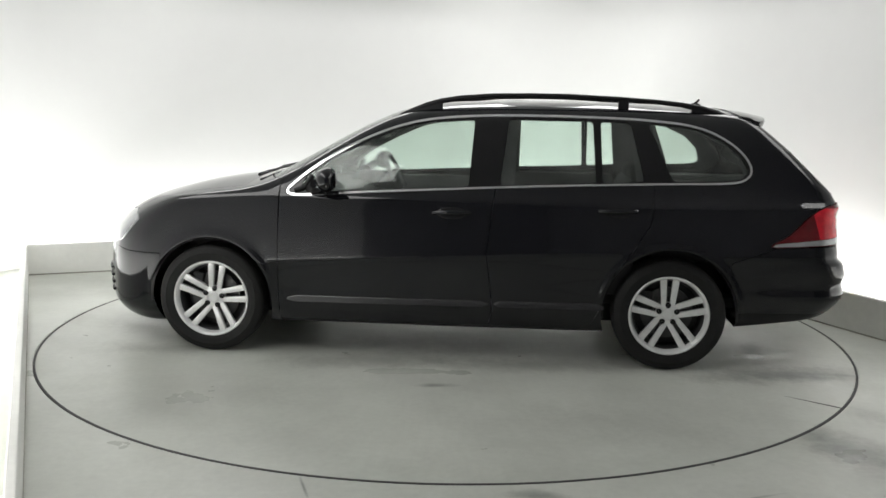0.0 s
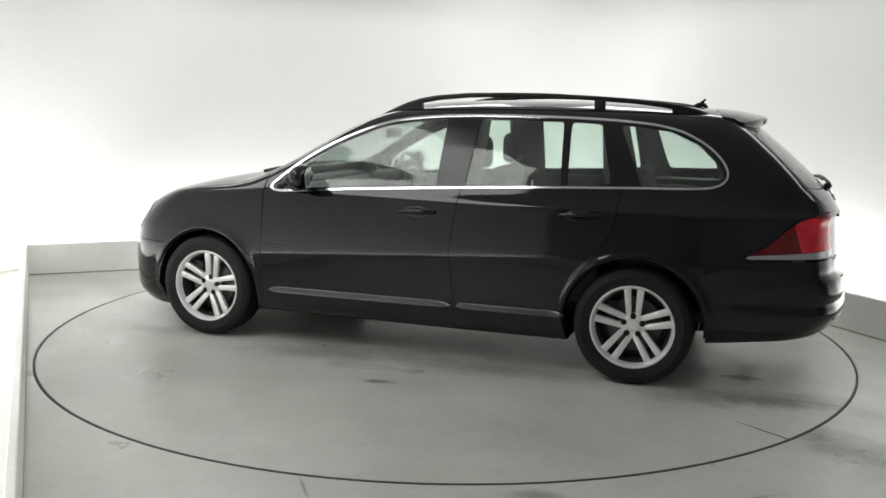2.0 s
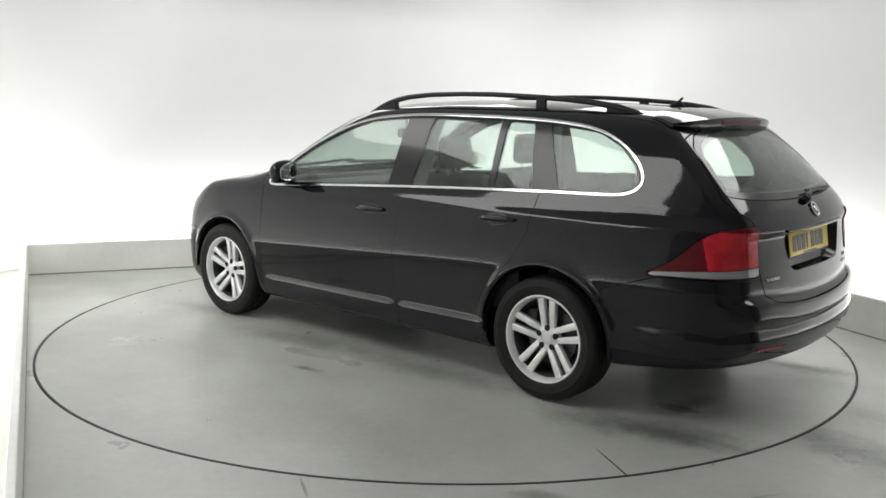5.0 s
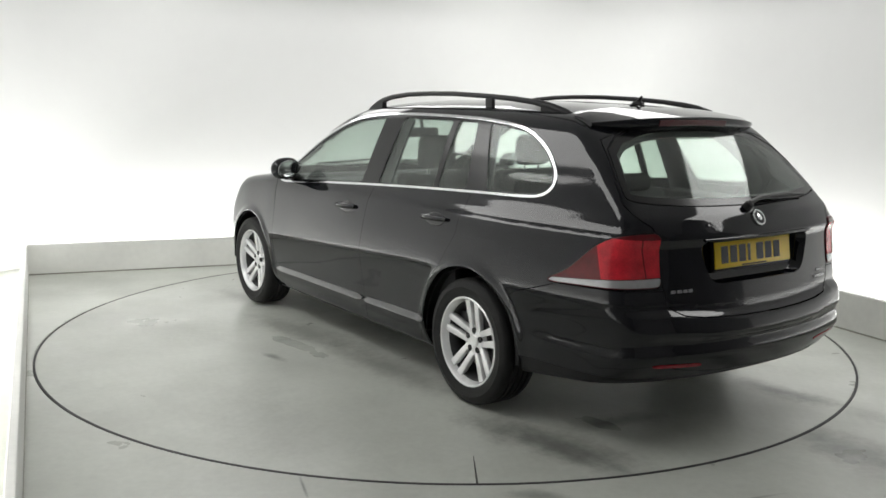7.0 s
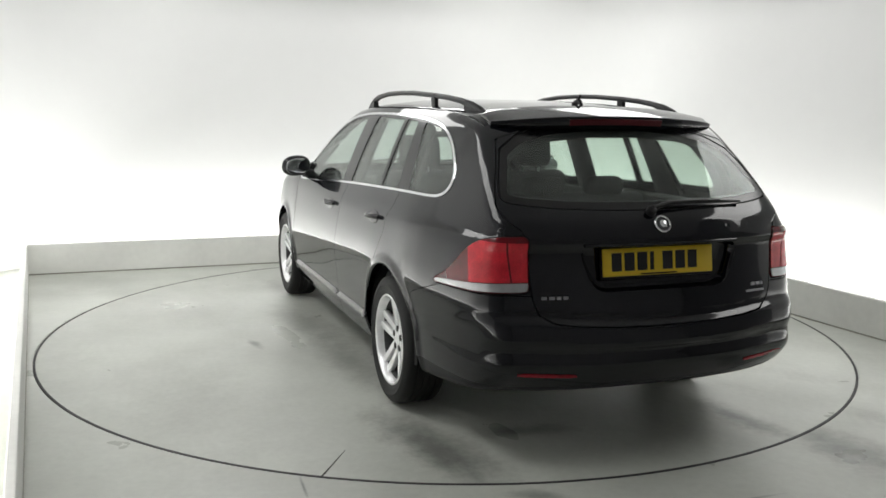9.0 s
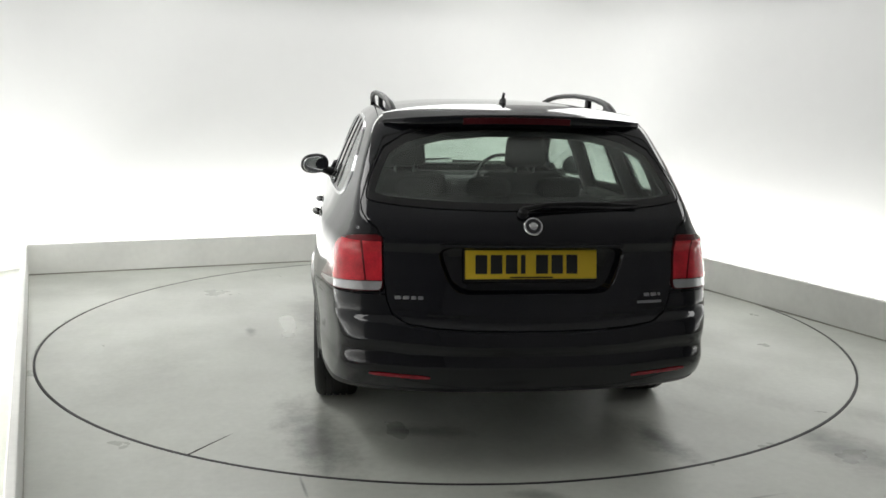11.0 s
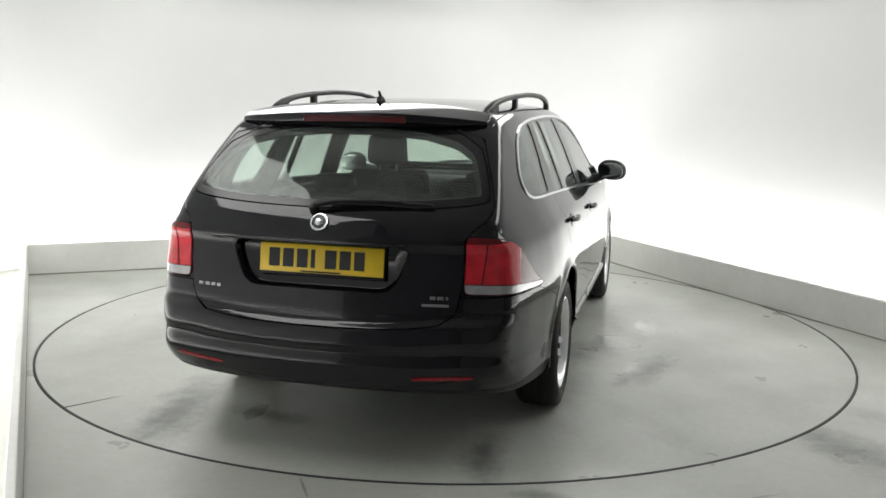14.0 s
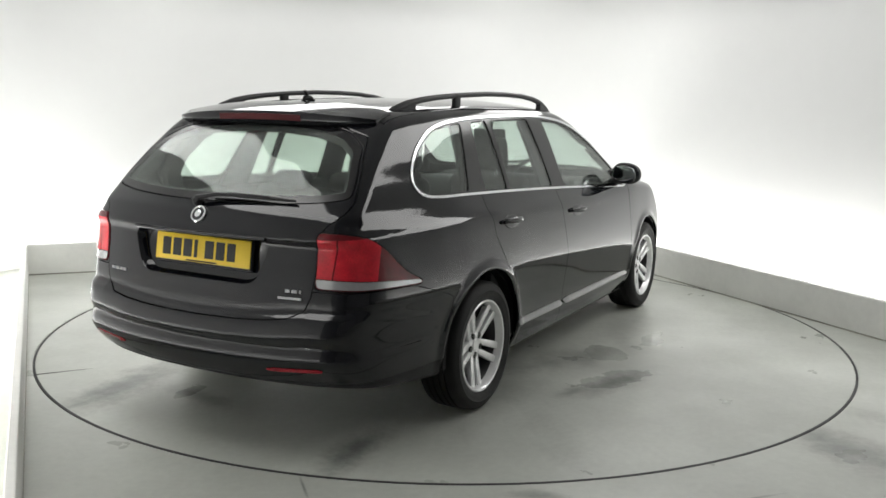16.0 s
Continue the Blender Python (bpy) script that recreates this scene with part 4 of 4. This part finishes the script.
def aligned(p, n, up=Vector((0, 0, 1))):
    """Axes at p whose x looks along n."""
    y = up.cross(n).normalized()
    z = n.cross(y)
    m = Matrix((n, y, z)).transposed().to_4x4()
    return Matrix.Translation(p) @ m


def placed(bm, m):
    bmesh.ops.transform(bm, matrix=m, verts=bm.verts)
    return bm


def rear_fittings():
    # number plate, with its writing as plain bars
    mp = Matrix.Translation((-2.228, 0.0, 0.815)) @ Matrix.Rotation(radians(8), 4, "Y")
    plate = part("number_plate", placed(box(0, 0, 0, 0.006, 0.525, 0.113, 0.0025), mp), YELLOW, car, "yellow number plate", smooth=40)
    y = 0.222
    for w, gap in ((0.046, 0.014), (0.046, 0.014), (0.046, 0.014), (0.018, 0.042), (0.048, 0.014), (0.046, 0.014), (0.044, 0.0)):
        part("bar", placed(box(-0.0036, y - w / 2, 0.001, 0.0016, w, 0.074), mp), INK, plate)
        y -= w + gap
    part("dealer_bar", placed(box(-0.0036, 0, -0.0505, 0.0012, 0.17, 0.006), mp), TRIM, plate)
    part("plate_holder", placed(box(0.012, 0, -0.004, 0.016, 0.535, 0.128, 0.006), mp), TRIM, car, "black plate holder", smooth=40)
    # the tray behind the plate
    outline = eased(RECESS, 0.06)
    b = bmesh.new()
    rows = [[b.verts.new(on_rear(y_, z_, -0.001)) for y_, z_ in outline]]
    mid = np.array([0.0, 0.795])
    for k, dx in ((0.985, 0.006), (0.94, 0.046), (0.90, 0.050)):
        rows.append([b.verts.new(on_rear(y_, z_) + Vector((dx, 0, 0))) for y_, z_ in mid + (outline - mid) * k])
    for p_, q_ in zip(rows, rows[1:]):
        for k in range(len(p_)):
            b.faces.new((p_[k], p_[(k + 1) % len(p_)], q_[(k + 1) % len(p_)], q_[k]))
    b.faces.new(rows[-1])
    bmesh.ops.recalc_face_normals(b, faces=b.faces)
    part("plate_recess", b, PAINT, car, "black number plate recess", smooth=50)
    part("grab_strip", tube([tuple(on_rear(-0.36 + 0.09 * i, 0.893, 0.004)) for i in range(9)], 0.007, 8), PAINT, car, "black tailgate grip edge", smooth=60)
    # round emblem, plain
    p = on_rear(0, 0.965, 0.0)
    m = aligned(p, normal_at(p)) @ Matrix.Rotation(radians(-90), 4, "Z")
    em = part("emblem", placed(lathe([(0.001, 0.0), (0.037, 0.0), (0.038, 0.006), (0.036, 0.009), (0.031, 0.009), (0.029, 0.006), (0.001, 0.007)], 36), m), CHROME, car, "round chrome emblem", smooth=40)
    part("emblem_field", placed(lathe([(0.001, 0.006), (0.0285, 0.006), (0.0285, 0.0075), (0.001, 0.0085)], 32), m), material("emblem_dark", (0.05, 0.052, 0.056), 0.25, metal=0.3), em, "dark emblem field", smooth=40)
    part("emblem_centre", placed(lathe([(0.001, 0.008), (0.015, 0.008), (0.016, 0.0095), (0.014, 0.011), (0.001, 0.0115)], 24), m), CHROME, em, "plain chrome centre", smooth=40)
    # badges on the tailgate as bars
    for y0, z0, ws in ((0.535, 0.690, (0.024, 0.024, 0.020, 0.020)), (-0.455, 0.696, (0.022, 0.024, 0.010)), (-0.425, 0.668, (0.105,))):
        yy = y0
        for w in ws:
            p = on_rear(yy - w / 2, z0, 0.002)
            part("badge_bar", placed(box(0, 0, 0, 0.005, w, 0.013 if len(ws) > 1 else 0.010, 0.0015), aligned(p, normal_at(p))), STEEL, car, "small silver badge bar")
            yy -= w + 0.007
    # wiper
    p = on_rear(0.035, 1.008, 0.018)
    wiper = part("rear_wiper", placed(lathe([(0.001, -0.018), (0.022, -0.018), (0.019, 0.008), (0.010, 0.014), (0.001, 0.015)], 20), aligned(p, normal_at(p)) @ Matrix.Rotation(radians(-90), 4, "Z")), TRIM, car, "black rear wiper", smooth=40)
    part("wiper_arm", tube([tuple(on_rear(y_, z_, l_)) for y_, z_, l_ in ((0.035, 1.012, 0.026), (-0.06, 1.028, 0.028), (-0.20, 1.034, 0.027), (-0.32, 1.034, 0.024))], [0.011, 0.009, 0.007, 0.005], 8), TRIM, wiper, smooth=60)
    part("wiper_blade", tube([tuple(on_rear(y_, z_, 0.016)) for y_, z_ in ((-0.02, 1.037), (-0.15, 1.037), (-0.30, 1.034), (-0.44, 1.030))], [0.006, 0.009, 0.009, 0.005], 8), TRIM, wiper, smooth=60)
    # bumper reflectors
    for s in (1, -1):
        b = bmesh.new()
        rows = []
        for i in range(9):
            y_ = s * (0.40 + 0.235 * i / 8)
            z_ = 0.384 + 0.012 * i / 8
            h = 0.0075 * (0.45 if i in (0, 8) else 1)
            rows.append([b.verts.new(on_rear(y_, z_ + dz * h, l_)) for dz, l_ in ((-1, -0.004), (-0.9, 0.004), (0.9, 0.004), (1, -0.004))])
        for p_, q_ in zip(rows, rows[1:]):
            for k in range(4):
                b.faces.new((p_[k], p_[(k + 1) % 4], q_[(k + 1) % 4], q_[k]))
        b.faces.new(rows[0]), b.faces.new(rows[-1][::-1])
        bmesh.ops.recalc_face_normals(b, faces=b.faces)
        part("rear_reflector", b, REFLECTOR, car, "slim red bumper reflector", smooth=40)
    # exhaust
    for dy in (0.0, 0.075):
        bm = lathe([(0.026, -0.12), (0.030, -0.12), (0.032, 0.0), (0.030, 0.006), (0.027, 0.0)], 20)
        placed(bm, Matrix.Translation((-2.155, 0.555 - dy, 0.328)) @ Matrix.Rotation(radians(90), 4, "Z") @ Matrix.Rotation(radians(10), 4, "X"))
        part("exhaust_tip", bm, STEEL, car, "steel exhaust tailpipe", smooth=40)
    part("silencer", box(-1.90, 0.44, 0.31, 0.30, 0.26, 0.10, 0.04, 3), ALLOYD, car, smooth=50)
    # aerial
    base = on_top(-1.50, 0.0)
    a = part("aerial", tube([(-1.455, 0, base.z - 0.004), (-1.49, 0, base.z + 0.012), (-1.525, 0, base.z + 0.014), (-1.545, 0, base.z - 0.002)], [0.008, 0.014, 0.013, 0.008], 10), TRIM, car, "short black roof aerial", smooth=60)
    part("aerial_whip", tube([(-1.49, 0, base.z + 0.012), (-1.515, 0, base.z + 0.030), (-1.532, 0, base.z + 0.047)], [0.008, 0.007, 0.006], 8), TRIM, a, smooth=60)


for s_ in (1, -1):
    roof_rail(s_)
    mirror(s_)
    door_handle(0.015, -0.195, 0.838, s_)
    door_handle(-0.89, -1.095, 0.868, s_)
    rub_strip(s_, 0.84, -0.30, 0.330, 0.338)
    rub_strip(s_, -0.335, -0.93, 0.339, 0.345)
spoiler()
rear_fittings()
for y_ in (0.42, -0.10):
    part("windscreen_wiper", tube([tuple(on_top(1.12 - 0.02 * i, y_ - 0.10 * i, 0.014 + 0.004 * (i in (0, 1)))) for i in range(6)], [0.012, 0.010, 0.009, 0.008, 0.008, 0.005], 8), TRIM, car, "black windscreen wiper", smooth=60)
for i in range(4):
    # slats of the front bumper's corner grille
    for s_ in (1, -1):
        part("grille_slat", tube([(front_x(0.28 + 0.045 * i) - 0.36 * y * y - 0.25 * y ** 4 + 0.004, s_ * y, 0.28 + 0.045 * i) for y in (0.34, 0.42, 0.50, 0.57)], 0.009, 6), TRIM, car, "black grille slat", smooth=60)


# ---- cabin ----
def seat(x, y, rear=False, wide=0.50, top=1.04):
    s = part("front_seat" if not rear else "rear_seat", box(x + 0.20, y, 0.55, 0.50, wide, 0.16, 0.05, 3), CLOTH, car, "dark grey cloth seat", smooth=50)
    m = Matrix.Rotation(radians(-14 if not rear else -18), 4, "Y")
    h = top - 0.52
    part("backrest", box(x - 0.10, y, 0.52 + h / 2, 0.12, wide, h, 0.05, 3, turn=m), CLOTH, s, smooth=50)
    return s


def headrest(parent, x, y, z, w=0.255, h=0.19):
    b = box(0, 0, 0, 0.10, w, h, 0.045, 4)
    for v in b.verts:
        v.co.y *= 1 - 0.10 * (v.co.z / h + 0.5)
    bmesh.ops.translate(b, vec=(x, y, z), verts=b.verts)
    hr = part("headrest", b, CLOTH, parent, smooth=60)
    for dy in (-0.055, 0.055):
        part("headrest_post", tube([(x, y + dy, z - h / 2 + 0.02), (x + 0.01, y + dy, z - h / 2 - 0.08)], 0.007, 8), STEEL, hr, smooth=60)


def cabin():
    for y in (0.365, -0.365):
        s = seat(-0.12, y)
        headrest(s, -0.30, y, 1.155)
    bench = seat(-1.0, 0.0, True, 1.24, 0.99)
    for y in (0.36, 0.0, -0.36):
        headrest(bench, -1.17, y, 1.02, 0.24, 0.10)
    d = bmesh.new()
    box(0.74, 0, 0.80, 0.40, 1.44, 0.24, 0.08, 3, d)
    box(0.98, 0, 0.84, 0.20, 1.30, 0.20, 0.05, 2, d)
    part("dashboard", d, CABIN, car, "dark grey dashboard", smooth=50)
    part("instrument_hood", box(0.60, -0.365, 0.925, 0.18, 0.34, 0.08, 0.035, 3), CABIN, car, smooth=50)
    w = lathe([(0.172, -0.012), (0.186, -0.014), (0.194, 0.0), (0.186, 0.014), (0.172, 0.012), (0.168, 0.0)], 40)
    mw = Matrix.Translation((0.40, -0.365, 0.925)) @ Matrix.Rotation(radians(24), 4, "Y") @ Matrix.Rotation(radians(90), 4, "Z")
    wheel = part("steering_wheel", placed(w, mw), CABIN, car, "dark steering wheel", smooth=60)
    sp = bmesh.new()
    box(0, 0, 0, 0.15, 0.05, 0.13, 0.03, 3, sp)
    box(0, 0.0, 0.0, 0.34, 0.014, 0.035, 0.006, 2, sp)
    box(0, 0.0, -0.10, 0.06, 0.014, 0.16, 0.006, 2, sp)
    part("wheel_boss", placed(sp, mw), CABIN, wheel, smooth=50)
    part("steering_column", tube([(0.41, -0.365, 0.92), (0.62, -0.365, 0.83)], 0.04, 12), CABIN, wheel, smooth=60)
    part("bulkhead", box(0.98, 0, 0.55, 0.06, 1.36, 0.66, 0.01), CABIN, car, smooth=40)
    part("cabin_floor", box(-0.45, 0, 0.36, 2.9, 1.40, 0.06, 0.01), CABIN, car, smooth=40)
    part("centre_console", box(0.25, 0, 0.52, 0.9, 0.22, 0.26, 0.04, 2), CABIN, car, smooth=50)
    part("boot_floor", box(-1.62, 0, 0.60, 1.0, 0.98, 0.05, 0.01), CABIN, car, smooth=40)
    part("load_cover", box(-1.62, 0, 0.925, 0.80, 1.20, 0.02, 0.006), CABIN, car, "dark load cover", smooth=40)
    part("inside_mirror", box(0.42, -0.02, 1.240, 0.03, 0.23, 0.064, 0.014, 3), CABIN, car, smooth=50)
    part("mirror_stalk", tube([(0.43, -0.02, 1.25), (0.455, -0.02, 1.325)], 0.012, 8), CABIN, car, smooth=60)
    for s in (1, -1):
        for name, lean in (("centre_pillar_lining", ((-0.425, -0.185, 0.94), (-0.435, -0.215, 1.36))), ("rear_pillar_lining", ((-1.30, -1.10, 0.98), (-1.19, -1.05, 1.36)))):
            (xa, xb, za), (xc, xd, zb) = lean
            b, rows = bmesh.new(), []
            for i in range(9):
                u = i / 8
                z = za + (zb - za) * u
                x0, x1 = xa + (xc - xa) * u, xb + (xd - xb) * u
                rows.append([b.verts.new(on_side(x, z, s, lift)) for x, lift in ((x0, -0.030), ((x0 + x1) / 2, -0.026), (x1, -0.030), (x1 - 0.02, -0.055), ((x0 + x1) / 2, -0.065), (x0 + 0.02, -0.055))])
            for p, q in zip(rows, rows[1:]):
                for k in range(6):
                    b.faces.new((p[k], p[(k + 1) % 6], q[(k + 1) % 6], q[k]))
            b.faces.new(rows[0]), b.faces.new(rows[-1][::-1])
            bmesh.ops.recalc_face_normals(b, faces=b.faces)
            part(name, b, CABIN, car, "dark pillar lining", smooth=50)
        # lining round the rear edge of the last side window
        b, rows = bmesh.new(), []
        for z, xe in ((0.99, -1.60), (1.03, -1.66), (1.085, -1.70), (1.165, -1.675), (1.255, -1.58), (1.32, -1.44), (1.345, -1.36)):
            rows.append([b.verts.new(on_side(x, z, s, lift)) for x, lift in ((xe + 0.03, -0.022), (xe - 0.05, -0.026), (xe - 0.11, -0.03), (xe - 0.10, -0.06), (xe - 0.03, -0.06), (xe + 0.02, -0.045))])
        for p, q in zip(rows, rows[1:]):
            for k in range(6):
                b.faces.new((p[k], p[(k + 1) % 6], q[(k + 1) % 6], q[k]))
        b.faces.new(rows[0]), b.faces.new(rows[-1][::-1])
        bmesh.ops.recalc_face_normals(b, faces=b.faces)
        part("window_lining", b, CABIN, car, "dark window lining", smooth=50)
        b = bmesh.new()
        box(0.28, s * 0.765, 0.66, 1.18, 0.05, 0.52, 0.02, 2, b)
        part("front_door_card", b, CABIN, car, "dark door lining", smooth=40)
        part("rear_door_card", box(-0.72, s * 0.765, 0.68, 0.74, 0.05, 0.56, 0.02), CABIN, car, "dark door lining", smooth=40)
        part("boot_side", box(-1.62, s * 0.64, 0.78, 0.86, 0.12, 0.40, 0.03, 2), CABIN, car, "dark load bay lining", smooth=40)


cabin()
# the turntable's ring, joint and the crack beside it
# the ring lies in the gap; its black stands for the slot's shade
ring = part("edge_ring", lathe([(DISC_R - 0.001, -0.03), (DISC_R + 0.011, -0.03), (DISC_R + 0.011, 0.0), (DISC_R + 0.010, 0.001), (DISC_R - 0.001, 0.001)], 160, "z"), material("gap_shade", (0.03, 0.03, 0.03), 0.6, vary=0.3, scale=4), turntable, "black ring for the shade of the turntable gap", smooth=40)
p0, p1 = Vector((-2.065, 1.300, 0)), Vector((-1.74, 1.083, 0))
part("joint", tube([p0 + Vector((0, 0, -0.001)), (p0 + p1) / 2 + Vector((0, 0, -0.0015)), p1 + Vector((0, 0, -0.003))], [0.004, 0.003, 0.0015], 6, 1.3), material("joint_dirt", (0.05, 0.05, 0.045), 0.7, vary=0.3, scale=9), turntable, "dark radial joint")


def motions():
    rows = []
    for i in range(33):
        t = i * 0.5
        a = 174.91 - 7.0875 * t - 0.0045 * (t - 8) ** 2
        rows.append((t, a))
    walk(turntable, [(t, pose(0, 0, 0, 0, 0, a)) for t, a in rows])
    walk(car, [(t, pose(0, 0, 0, 0, 0, a) @ pose(-0.009, -0.064, 0)) for t, a in rows])


motions()
